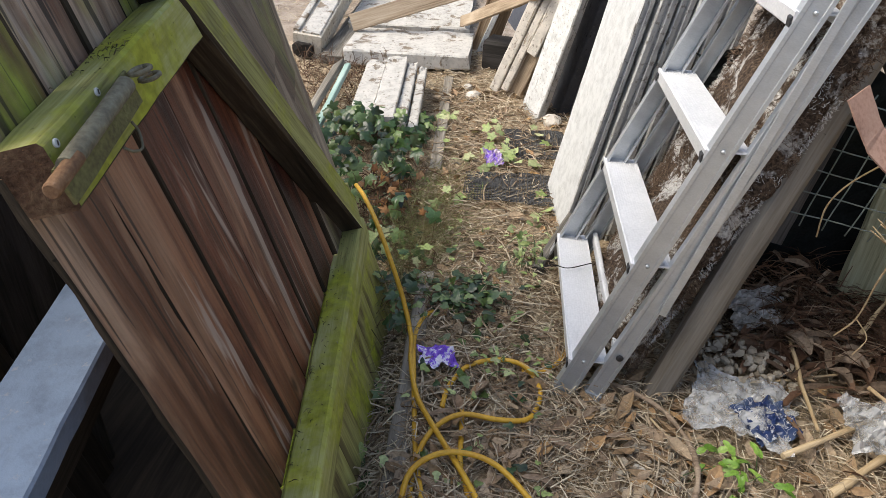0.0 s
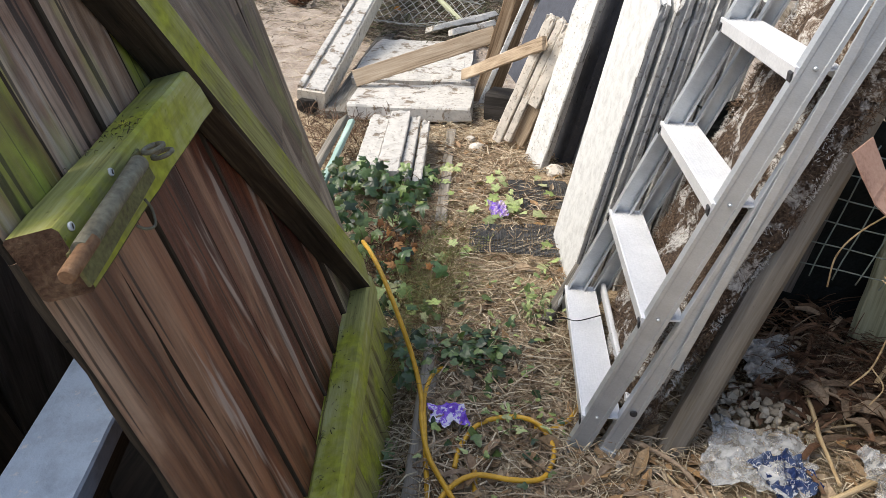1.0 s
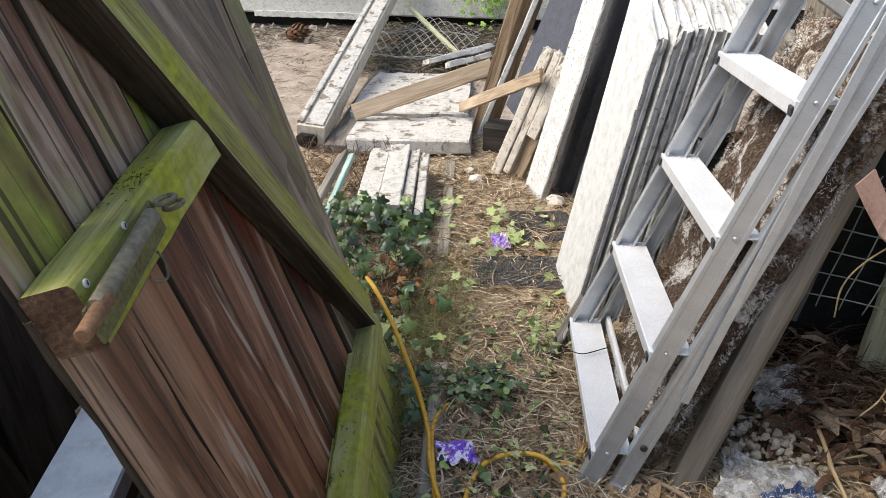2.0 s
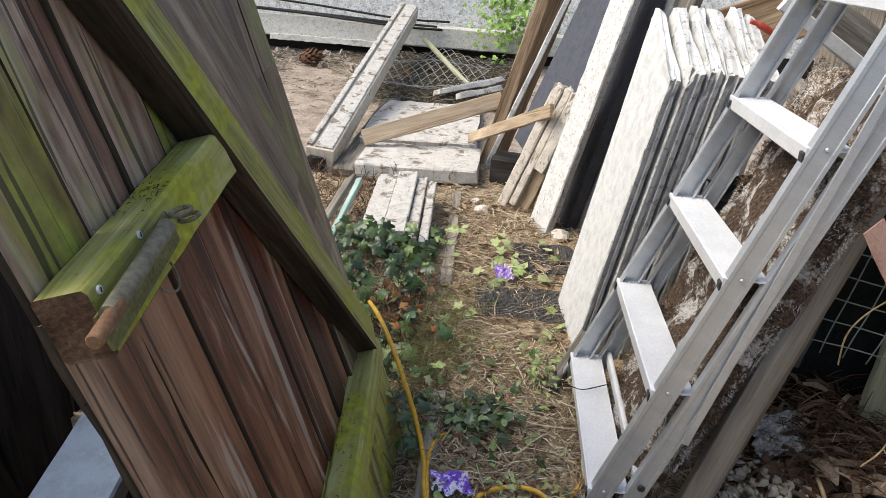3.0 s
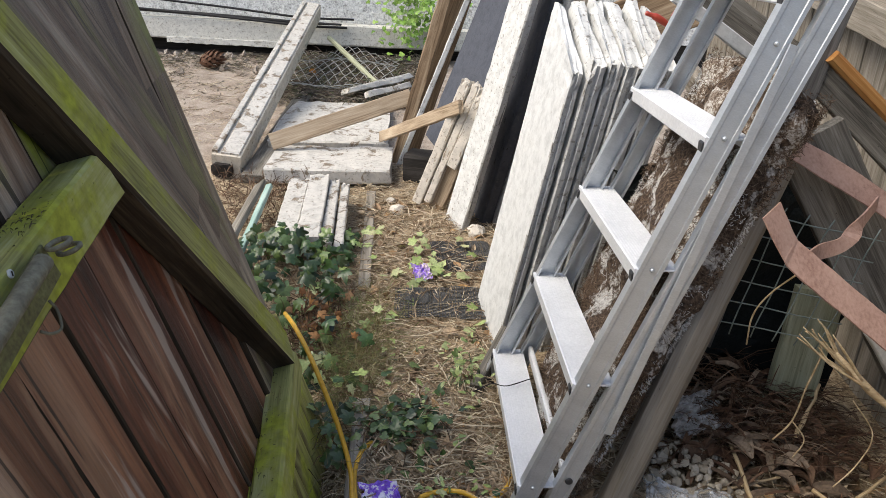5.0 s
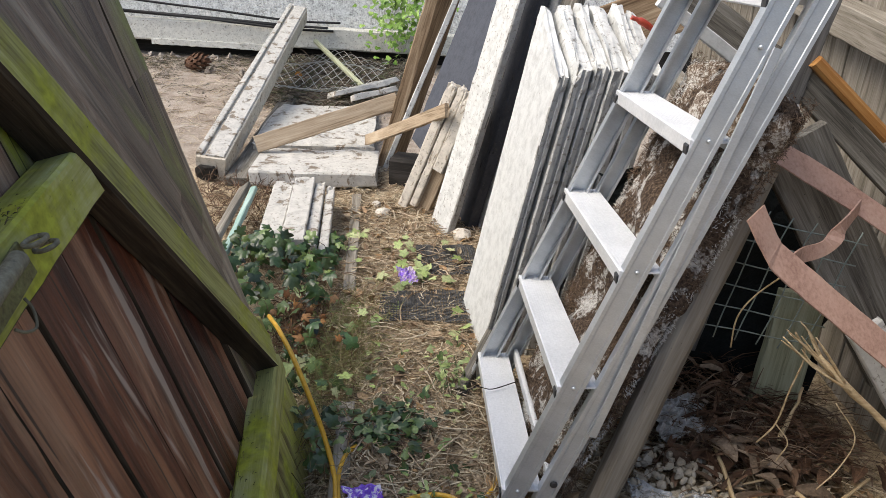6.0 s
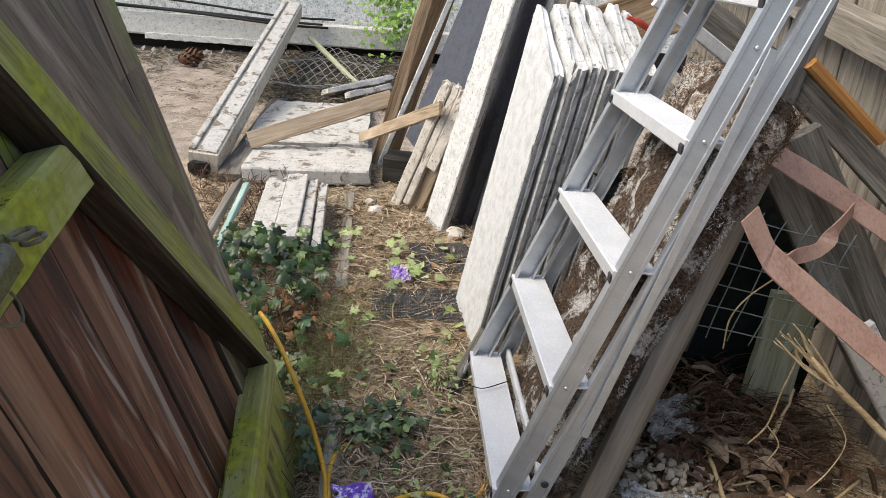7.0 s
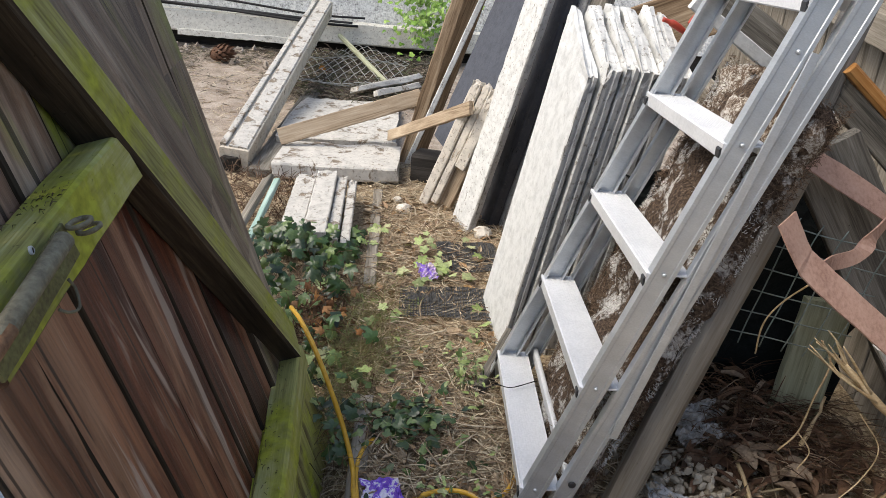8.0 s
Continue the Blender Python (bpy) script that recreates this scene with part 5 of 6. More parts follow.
def build_plants():
    rnd = random.Random(11)
    ivy = [leaf_mesh("ivy_leaf", 5, 0.032, 0.55, M_IVY, s) for s in range(4)]
    pale = [leaf_mesh("wilted_ivy_leaf", 5, 0.028, 0.15, M_PALE_LEAF, s + 20) for s in range(3)]
    spots = []
    for i in range(235):
        # a mound that tumbles off the broken boards towards the path
        y = 2.08 + 0.85 * rnd.random() ** 0.8
        f = (y - 2.08) / 0.85
        x = -0.38 + 0.37 * rnd.random() + 0.04 * (1 - f) + 0.03
        h = (0.05 + 0.15 * math.sin(math.pi * min(1, 0.2 + 0.75 * f))) * (1 - 0.35 * abs((x + 0.2) / 0.2))
        z = h * rnd.uniform(0.35, 1.1) + 0.01
        spots.append(((x, y, z), (0.35 * (x + 0.2), -0.7, 0.8)))
    leafy("ivy", spots, ivy, (-0.2, 2.5, 0), "dark green ivy tumbling over broken boards", "ivy", M_BRACKEN, seed=2)
    edge = [((rnd.gauss(0.0, 0.09) - 0.03, rnd.uniform(1.9, 2.6), rnd.uniform(0.02, 0.1)), (0, -0.5, 1)) for _ in range(38)]
    leafy("ivy", edge, pale + ivy[:1], (0.0, 2.3, 0), "paler ivy shoots at the edge of the path", "ivy", M_BRACKEN, seed=3)
    rust = [((rnd.gauss(0.0, 0.05), rnd.gauss(2.24, 0.09), rnd.uniform(0.02, 0.11)), (0.1, -0.6, 0.7)) for _ in range(46)]
    leafy("dead_ivy", rust, [leaf_mesh("withered_leaf", 5, 0.022, 0.6, M_WITHERED, s + 30) for s in range(2)], (0.0, 2.24, 0), "withered red-brown ivy leaves below the green ivy", "ivy", M_BRACKEN, seed=12)
    cut = [((rnd.gauss(0.33, 0.07), rnd.gauss(2.72, 0.09), rnd.uniform(0.02, 0.045)), (0, -0.2, 1)) for _ in range(34)]
    cut += [((rnd.uniform(0.05, 0.5), rnd.uniform(2.2, 2.45), 0.025), (0, -0.2, 1)) for _ in range(9)]
    cut += [((rnd.uniform(0.0, 0.3), rnd.uniform(2.85, 3.1), 0.025), (0, -0.2, 1)) for _ in range(14)]
    leafy("cut_ivy", cut, pale, (0.33, 2.7, 0), "wilting cut ivy leaves scattered on the path", "ivy", M_BRACKEN, seed=4)
    low = [((rnd.gauss(0.29, 0.075), rnd.gauss(1.79, 0.055), rnd.uniform(0.012, 0.05)), (0, -0.1, 1)) for _ in range(170)]
    small = [leaf_mesh("weed_leaf", 3, 0.021, 0.2, M_IVY, s + 40) for s in range(3)]
    tiny = [leaf_mesh("path_leaf", 3, 0.014, 0.2, M_PALE_LEAF, s + 45) for s in range(2)] + [small[0]]
    leafy("ground_weed", low, small, (0.32, 1.8, 0), "low dark weeds flat on the soil", "weed", M_BRACKEN, seed=5)
    foot = [((rnd.uniform(0.16, 0.3) - 0.09, rnd.uniform(0.95, 1.5), -0.04 + rnd.uniform(0.0, 0.03)), (0.2, -0.2, 1)) for _ in range(26)]
    foot += [((rnd.uniform(0.0, 0.17), rnd.uniform(1.62, 2.1), rnd.uniform(0.015, 0.08)), (0.3, -0.4, 0.9)) for _ in range(48)]
    leafy("ground_weed", foot, ivy[:2] + small + pale[:2], (0.15, 1.2, 0), "ivy leaves at the foot of the gate", "weed", M_BRACKEN, seed=6)
    path = [((rnd.uniform(0.2, 0.52), rnd.uniform(1.2, 2.2), 0.015 + rnd.uniform(0, 0.02)), (0, 0, 1)) for _ in range(120)]
    leafy("path_weed", path, tiny, (0.36, 1.6, 0), "sparse green weeds and leaves on the path", "weed", None, seed=7)
    long_leaf = [leaf_mesh("narrow_leaf", 2, 0.015, 0.2, M_BRIGHT, s + 60) for s in range(3)]
    tip = [((0.86 + rnd.gauss(0, 0.035), 1.31 + rnd.gauss(0, 0.03), 0.05 + rnd.uniform(-0.02, 0.03)), (0, -0.3, 1)) for _ in range(24)]
    leafy("seedling", tip, long_leaf, (0.86, 1.31, 0), "bright green seedling growing through litter", "plant", M_WEED, seed=8)
    sage = [((rnd.gauss(0.45, 0.03), rnd.gauss(2.0, 0.07), rnd.uniform(0.02, 0.08)), (0, -0.3, 1)) for _ in range(40)] + [((rnd.gauss(0.4, 0.04), rnd.gauss(1.56, 0.03), 0.04), (0, -0.2, 1)) for _ in range(12)]
    leafy("path_weed", sage, [leaf_mesh("narrow_leaf", 2, 0.011, 0.3, M_PALE_LEAF, 71)], (0.45, 2.0, 0), "upright pale green weed on the path", "weed", M_WEED, seed=9)
    bush = [((rnd.gauss(0.03, 0.15), rnd.uniform(6.15, 6.45), max(0.2, rnd.gauss(0.58, 0.15))), (-0.2, -0.6, 0.7)) for _ in range(290)]
    leafy("shrub", bush, [leaf_mesh("shrub_leaf", 3, 0.036, 0.3, M_BRIGHT, s + 80) for s in range(2)], (0, 6.3, 0.15), "bright green shrub growing against the wall", "shrub", M_WEED, seed=10)


def bare(x, y):
    """Over the pebble heap, where hardly any litter lies."""
    return ((x - 0.93) / 0.13) ** 2 + ((y - 1.67) / 0.09) ** 2 < 1


def netted(x, y):
    """Where netting lies over the litter."""
    return (0.35 < x < 0.67 and 2.46 < y < 2.63) or (0.42 < x < 0.65 and 2.85 < y < 3.09)


def build_litter():
    rnd = random.Random(3)
    straw = []

    def strand(x, y, ln, r, lift=0.02, hi=0.01):
        a = rnd.uniform(0, math.pi * 2)
        z = ground_z(x, y) + rnd.uniform(0.001, hi)
        if (bare(x, y) and rnd.random() < 0.9) or (netted(x, y) and rnd.random() < 0.8):
            return
        if x > 0.95 and y > 1.62 and rnd.random() < 0.8:
            return
        p = V((x, y, z))
        q = p + V((math.cos(a) * ln, math.sin(a) * ln, rnd.gauss(0, lift) * ln * 6))
        q.z = max(q.z, ground_z(q.x, q.y) + 0.001)
        straw.append((p, q, r, V((rnd.gauss(0, 0.6), rnd.gauss(0, 0.6), rnd.uniform(0.1, 0.5)))))

    for _ in range(17000):
        y = rnd.uniform(0.95, 4.0)
        x = rnd.uniform(-0.1, 0.62) if y < 2.2 else rnd.uniform(-0.55, 0.75)
        strand(x, y, rnd.uniform(0.015, 0.075), rnd.uniform(0.0007, 0.0021), hi=0.02)
    for _ in range(5200):
        strand(rnd.uniform(0.5, 1.45), rnd.uniform(1.1, 2.1), rnd.uniform(0.02, 0.1), rnd.uniform(0.0005, 0.0015), hi=0.035)
    for _ in range(1600):
        strand(rnd.uniform(-2.4, 0.2), rnd.uniform(4.3, 6.5), rnd.uniform(0.03, 0.12), rnd.uniform(0.001, 0.002), hi=0.02)
    ob = put_mesh("straw", strands_mesh("straw", straw), M_STRAW)
    tagged(ob, "dry straw and twigs strewn over the soil", "straw", kind="stuff")
    # wispy dead growth at the foot of the ivy
    wisps = []
    for _ in range(1500):
        x, y = rnd.gauss(0.1, 0.07), rnd.gauss(2.15, 0.2)
        p = V((x, y, 0.0))
        q = p + V((rnd.gauss(0.01, 0.05), rnd.gauss(-0.02, 0.05), rnd.uniform(0.015, 0.09)))
        wisps.append((p, q, rnd.uniform(0.0005, 0.0009), V((rnd.gauss(0, 0.5), rnd.gauss(0, 0.5), 0.2))))
    tagged(put_mesh("dead_growth", strands_mesh("dead_growth", wisps), M_WISP), "wispy brown and green dead growth", "dead growth", kind="stuff")
    red = []
    for _ in range(420):
        x, y = rnd.gauss(-0.02, 0.05), rnd.gauss(2.28, 0.1)
        p = V((x, y, rnd.uniform(0.0, 0.08)))
        red.append((p, p + V([rnd.gauss(0, 0.03) for _ in range(3)]), 0.0016, V((0, 0, 0.6))))
    for _ in range(900):
        x, y = rnd.uniform(-0.75, -0.3), rnd.uniform(3.0, 3.75)
        p = V((x, y, rnd.uniform(0.0, 0.05)))
        red.append((p, p + V([rnd.gauss(0, 0.03) for _ in range(3)]), 0.0016, V((0, 0, 0.6))))
    for _ in range(1700):
        x, y = rnd.gauss(1.14, 0.13), rnd.gauss(1.86, 0.1)
        p = V((x, y, max(0.005, rnd.uniform(0.0, 0.15) * (1 - abs(x - 1.1) * 2))))
        red.append((p, p + V((rnd.gauss(0.03, 0.05), rnd.gauss(-0.01, 0.03), rnd.gauss(-0.01, 0.025))), rnd.uniform(0.0005, 0.0016), V((0, 0, 0.4))))
    tagged(put_mesh("brown_debris", strands_mesh("brown_debris", red), M_BRACKEN), "crumbled red-brown bark and dead fronds", "debris", kind="stuff")

    far = []
    for _ in range(4600):
        x, y = rnd.uniform(-1.0, 0.15), rnd.uniform(5.15, 6.5)
        p = V((x, y, ground_z(x, y) + rnd.uniform(0, 0.07)))
        far.append((p, p + V((rnd.gauss(0, 0.06), rnd.gauss(0, 0.06), rnd.gauss(0, 0.02))), rnd.uniform(0.0015, 0.004), V((0, 0, 0.4))))
    for _ in range(3600):
        x, y = rnd.uniform(-2.6, -0.9), 6.5 - abs(rnd.gauss(0, 0.55))
        if noise.noise((x * 2.2, y * 2.2, 7)) < -0.05:
            continue
        p = V((x, y, ground_z(x, y) + rnd.uniform(0, 0.03)))
        far.append((p, p + V((rnd.gauss(0, 0.035), rnd.gauss(0, 0.035), rnd.gauss(0, 0.008))), rnd.uniform(0.0008, 0.0022), V((0, 0, 0.4))))
    tagged(put_mesh("yard_debris", strands_mesh("yard_debris", far), M_YARD), "grey-brown twigs and dead fronds by the wall", "debris", kind="stuff")

    # thicker twigs and roots, each bent along its length
    verts, faces = [], []
    for i in range(1150):
        y = rnd.uniform(1.0, 3.4)
        x = rnd.uniform(0.0, 0.6) if y < 2.3 else rnd.uniform(0.0, 0.55)
        if i > 800:
            x, y = rnd.uniform(0.45, 1.4), rnd.uniform(1.05, 1.85)
        if bare(x, y) or netted(x, y):
            continue
        ln, r0, a = rnd.uniform(0.04, 0.2) * (0.5 + rnd.random()), rnd.uniform(0.001, 0.0031), rnd.uniform(0, 6.3)
        bend, k = rnd.gauss(0, 0.5), len(verts)
        lift = rnd.uniform(0.006, 0.022)
        for j in range(6):
            f = j / 5
            q = V((x, y, ground_z(x, y) + lift + 0.01 * math.sin(3.1 * f) + 0.004 * noise.noise((x * 40, y * 40, j))))
            d = V((math.cos(a), math.sin(a), 0))
            e = V((-d.y, d.x, 0))
            for c in range(4):
                w = c * math.pi / 2
                verts.append(tuple(q + (e * math.cos(w) + V((0, 0, 1)) * math.sin(w)) * r0 * (1 - 0.6 * f)))
            a += bend * 0.4 + 0.35 * noise.noise((i * 1.3, j * 0.9, 1))
            x, y = x + d.x * ln / 5, y + d.y * ln / 5
        for j in range(5):
            for c in range(4):
                faces.append((k + 4 * j + c, k + 4 * j + (c + 1) % 4, k + 4 * j + 4 + (c + 1) % 4, k + 4 * j + 4 + c))
    me = bpy.data.meshes.new("twigs")
    me.from_pydata(verts, [], faces)
    tagged(put_mesh("twigs", me, M_TWIG), "bent brown and grey twigs lying on the soil", "twigs", kind="stuff")

    # dead leaves
    verts, faces = [], []
    spots = [(rnd.uniform(-0.05, 0.6), rnd.uniform(1.0, 3.4), 0.02) for _ in range(620)] + [(rnd.uniform(0.2, 0.75), rnd.uniform(1.0, 1.6), 0.025) for _ in range(320)] + [(rnd.uniform(0.55, 1.4), rnd.uniform(1.1, 1.95), 0.03) for _ in range(420)]
    for x, y, hi in spots:
        if bare(x, y):
            continue
        s = rnd.uniform(0.006, 0.022) * (1.25 if x > 0.6 else 1)
        m = Matrix.Translation((x, y, ground_z(x, y) + rnd.uniform(0.004, hi))) @ rot(rnd.gauss(0, 0.35), rnd.gauss(0, 0.35), rnd.uniform(0, 6.3))
        k = len(verts)
        cup = rnd.choice((-1, 1)) * rnd.uniform(0.2, 1.1)
        for px, py in ((-1.6, 0), (-0.7, 0.55), (0.4, 0.6), (1.6, 0), (0.4, -0.6), (-0.7, -0.55), (0, 0)):
            verts.append(tuple(m @ V((px * s, py * s * rnd.uniform(0.7, 1.2), cup * s * (abs(py) + 0.2 * px * px)))))
        faces += [(k + j, k + (j + 1) % 6, k + 6) for j in range(6)]
    me = bpy.data.meshes.new("dead_leaves")
    me.from_pydata(verts, [], faces)
    tagged(put_mesh("dead_leaves", me, M_DEAD), "dead brown leaves on the ground", "leaves", kind="stuff")

    verts, faces = [], []
    for _ in range(240):
        x, y = rnd.gauss(1.13, 0.14), rnd.gauss(1.8, 0.12)
        ln, w = rnd.uniform(0.03, 0.11), rnd.uniform(0.003, 0.01)
        h = max(0.01, 0.13 * (1 - abs(x - 1.1) * 2.4) * (0.4 + 0.6 * max(0, min(1, (y - 1.65) / 0.2))))
        m = Matrix.Translation((x, y, h * rnd.uniform(0.6, 1.1))) @ rot(rnd.gauss(0, 0.3), rnd.gauss(0, 0.25), rnd.gauss(-0.5, 0.7))
        k = len(verts)
        for i in range(5):
            f = i / 4 - 0.5
            for q, lift in ((-1, 0.35), (0, 0), (1, 0.35)):
                verts.append(tuple(m @ V((ln * f, q * w * (1 - 0.5 * abs(f)), w * lift + ln * 0.12 * math.cos(3 * f) + 0.003 * rnd.random()))))
        for i in range(4):
            for q in (0, 1):
                faces.append((k + 3 * i + q, k + 3 * i + q + 1, k + 3 * i + q + 4, k + 3 * i + q + 3))
    for _ in range(26):
        x, y = rnd.gauss(1.15, 0.08), rnd.gauss(1.68, 0.05)
        ln, w = rnd.uniform(0.05, 0.1), rnd.uniform(0.014, 0.028)
        m = Matrix.Translation((x, y, 0.03 + rnd.uniform(0, 0.03))) @ rot(rnd.gauss(0, 0.4), rnd.gauss(0, 0.3), rnd.uniform(0, 6.3))
        k = len(verts)
        for i in range(7):
            f = i / 6 - 0.5
            for q, lift in ((-1, 0.5), (-0.5, 0.12), (0, 0), (0.5, 0.12), (1, 0.5)):
                e = math.cos(f * 3) ** 0.7 * (1 + 0.15 * rnd.random())
                verts.append(tuple(m @ V((ln * f, q * w * e, w * lift * 1.3 * e + ln * 0.2 * math.cos(3 * f)))))
        for i in range(6):
            for q in range(4):
                faces.append((k + 5 * i + q, k + 5 * i + q + 1, k + 5 * i + q + 6, k + 5 * i + q + 5))
    me = bpy.data.meshes.new("bark_litter")
    me.from_pydata(verts, [], faces)
    tagged(put_mesh("bark_litter", me, M_BRACKEN), "curled strips of bark and dead frond", "bark", kind="stuff")

    # pebble heap
    heap = thing("pebble_heap", (0.95, 1.68, 0), "heap of pale cream pebbles beside the post", "pebbles")
    shapes = []
    for s in range(5):
        bm = stone_bm(1.0, s + 1, 0.7, 0.75, 1)
        me = bpy.data.meshes.new("pebble")
        bm.to_mesh(me)
        bm.free()
        me.materials.append(M_STONE)
        shapes.append(me)
    for i in range(290):
        x, y = rnd.gauss(0.94, 0.085), rnd.gauss(1.66, 0.075)
        if i > 190:
            x, y = rnd.uniform(0.62, 0.9), rnd.uniform(1.2, 1.6)
        h = 0.045 * math.exp(-((x - 0.94) ** 2 + (y - 1.67) ** 2) / 0.012)
        s = rnd.uniform(0.006, 0.0125)
        m = Matrix.Translation((x, y, ground_z(x, y) + h + 0.012 + s * 0.3)) @ rot(rnd.uniform(0, 6), rnd.uniform(0, 6), rnd.uniform(0, 6)) @ Matrix.Scale(s, 4)
        put_mesh("pebble", shapes[i % 5], None, m, heap)
    for k, (x, y, s) in enumerate(((0.485, 3.1, 0.035), (0.14, 3.32, 0.03), (0.1, 3.45, 0.02))):
        tagged(put("stone", stone_bm(s, k + 9, 0.8, 0.4, 2), M_CHIPPED, Matrix.Translation((x, y, s * 0.5))), "small pale lump of broken render on the path", "stone", "stones")
    # far rubble
    verts, faces = [], []
    for i in range(260):
        x, y = rnd.uniform(-2.6, -0.85), 6.5 - 1.7 * rnd.random() ** 1.7
        if rnd.random() < 0.3:
            x, y = rnd.uniform(-0.6, 0.25), rnd.uniform(4.9, 6.3)
        s = rnd.uniform(0.008, 0.035) * (1.3 if y > 5.8 else 0.45)
        m = Matrix.Translation((x, y, ground_z(x, y) + s * 0.3)) @ rot(rnd.uniform(0, 6), rnd.uniform(0, 6), rnd.uniform(0, 6))
        k = len(verts)
        for c in ((1, 0, 0), (-1, 0.2, 0), (0, 0.8, 0.1), (0.1, -0.9, 0), (0, 0.1, 0.7), (0.1, 0, -0.6)):
            verts.append(tuple(m @ (V(c) * s * rnd.uniform(0.6, 1.2))))
        faces += [(k + a, k + b, k + c) for a, b, c in ((0, 2, 4), (2, 1, 4), (1, 3, 4), (3, 0, 4), (2, 0, 5), (1, 2, 5), (3, 1, 5), (0, 3, 5))]
    me = bpy.data.meshes.new("rubble")
    me.from_pydata(verts, [], faces)
    tagged(put_mesh("rubble", me, M_RUBBLE), "broken bits of render and stone on the soil", "rubble", kind="stuff")


M_TWIG = varied("twig_bark", [(0.12, 0.075, 0.045), (0.3, 0.22, 0.145), (0.48, 0.38, 0.26), (0.62, 0.53, 0.39), (0.19, 0.125, 0.08), (0.38, 0.285, 0.19)], 0.85)
M_YARD = varied("yard_debris", [(0.05, 0.036, 0.026), (0.12, 0.09, 0.068), (0.2, 0.165, 0.125), (0.08, 0.1, 0.04), (0.34, 0.29, 0.23), (0.06, 0.05, 0.04)], 0.9)
M_WISP = varied("wispy_growth", [(0.13, 0.095, 0.05), (0.3, 0.235, 0.125), (0.18, 0.23, 0.07), (0.44, 0.37, 0.23), (0.25, 0.3, 0.1)], 0.8)
build_plants()
build_litter()

# ---- litter that can be told apart ----
tagged(put("sweet_wrapper", crumple_bm(0.08, 0.062, 16, 0.024, 3), M_PURPLE, Matrix.Translation((0.26, 1.545, 0.024)) @ rot(0.15, 0, 0.25)), "crumpled purple and white foil wrapper on the soil", "wrapper", "wrappers")
tagged(put("sweet_wrapper", crumple_bm(0.06, 0.07, 16, 0.035, 8), M_PINK, Matrix.Translation((0.285, 2.64, 0.03)) @ rot(0.5, 0, 0.3)), "crumpled purple and cream foil wrapper among leaves", "wrapper", "wrappers")
bag = thing("plastic_bag", (0.95, 1.52, 0.0), "clear crumpled plastic bag with blue print", "bag")
part("clear_film", crumple_bm(0.2, 0.19, 40, 0.03, 5, 0.8), M_CLEAR, bag, "clear crumpled film", Matrix.Translation((0.905, 1.5, 0.03)) @ rot(0, 0, -0.3))
part("printed_film", crumple_bm(0.11, 0.1, 36, 0.03, 11, 0.7), M_PRINT, bag, "blue and white printed film", Matrix.Translation((0.95, 1.465, 0.035)) @ rot(0.2, 0, 0.5))
tagged(put("plastic_scrap", crumple_bm(0.14, 0.1, 24, 0.05, 12, 1.0), M_LEAF_LITTER, Matrix.Translation((0.985, 1.81, 0.075)) @ rot(0.6, 0, 0.4)), "grey crumpled plastic half buried in debris", "plastic", "plastic scraps")
tagged(put("plastic_scrap", crumple_bm(0.16, 0.12, 20, 0.04, 15, 1.3), M_CLEAR, Matrix.Translation((1.17, 1.46, 0.06)) @ rot(0.3, 0, 0.1)), "clear plastic scrap lying on stalks", "plastic", "plastic scraps")


def stalk(p0, p1, r, name="dry_stalk", label="dry straw-coloured plant stalk among litter", sag=0.01):
    SEED[0] += 1
    a, b = V(p0), V(p1)
    pts = [a.lerp(b, k / 8) + V((0.006 * noise.noise((k * 0.6, SEED[0], 0)), 0.006 * noise.noise((k * 0.6, SEED[0], 5)), -sag * math.sin(math.pi * k / 8))) for k in range(9)]
    m = axes(a, b, (0.2, 0.3, 1))
    inv = m.inverted()
    tagged(put(name, tube_bm([inv @ p for p in pts], [0.72 * r * (1 - 0.05 * k) for k in range(9)], 8, True, 0.3), M_STALK, m), label, "stalk", "dry stalks")


stalk((1.06, 1.74, 0.06), (1.03, 1.42, 0.07), 0.008)
stalk((0.96, 1.37, 0.04), (1.34, 1.6, 0.09), 0.009)
stalk((1.03, 1.3, 0.03), (1.36, 1.58, 0.06), 0.012)
stalk((1.16, 1.55, 0.09), (1.28, 1.42, 0.09), 0.007)
stalk((1.2, 1.73, 0.09), (1.3, 1.86, 0.15), 0.008)


def build_split_stalk():
    g = thing("split_stalk", (1.5, 1.45, 0.09), "dry straw-coloured stalk with a splintered end", "stalk")
    a, b = V((1.095, 1.5, 0.445)), V((1.5, 1.47, 0.1))
    line = [a.lerp(b, k / 10) + V((0, 0, 0.008 * noise.noise((k * 0.7, 3, 0)))) for k in range(11)]
    part("stem", tube_bm(line, [0.0065 + 0.0005 * (k % 3) for k in range(11)], 8, True, 0.35), M_STALK, g)
    rnd = random.Random(23)
    for k in range(9):
        tip = V((1.045 + rnd.gauss(0, 0.014), 1.5 + rnd.gauss(0, 0.012), 0.487 + rnd.gauss(0, 0.014)))
        start = a.lerp(b, rnd.uniform(0.04, 0.22)) + V((rnd.gauss(0, 0.004), rnd.gauss(0, 0.004), rnd.gauss(0, 0.004)))
        part("splinter", tube_bm(spline([start, start.lerp(tip, 0.55) + V((0, 0, rnd.gauss(0, 0.005))), tip], 4), [0.0032, 0.003, 0.003, 0.0028, 0.0026, 0.0024, 0.002, 0.0016, 0.0008], 5, True, 0.3), M_STALK, g)


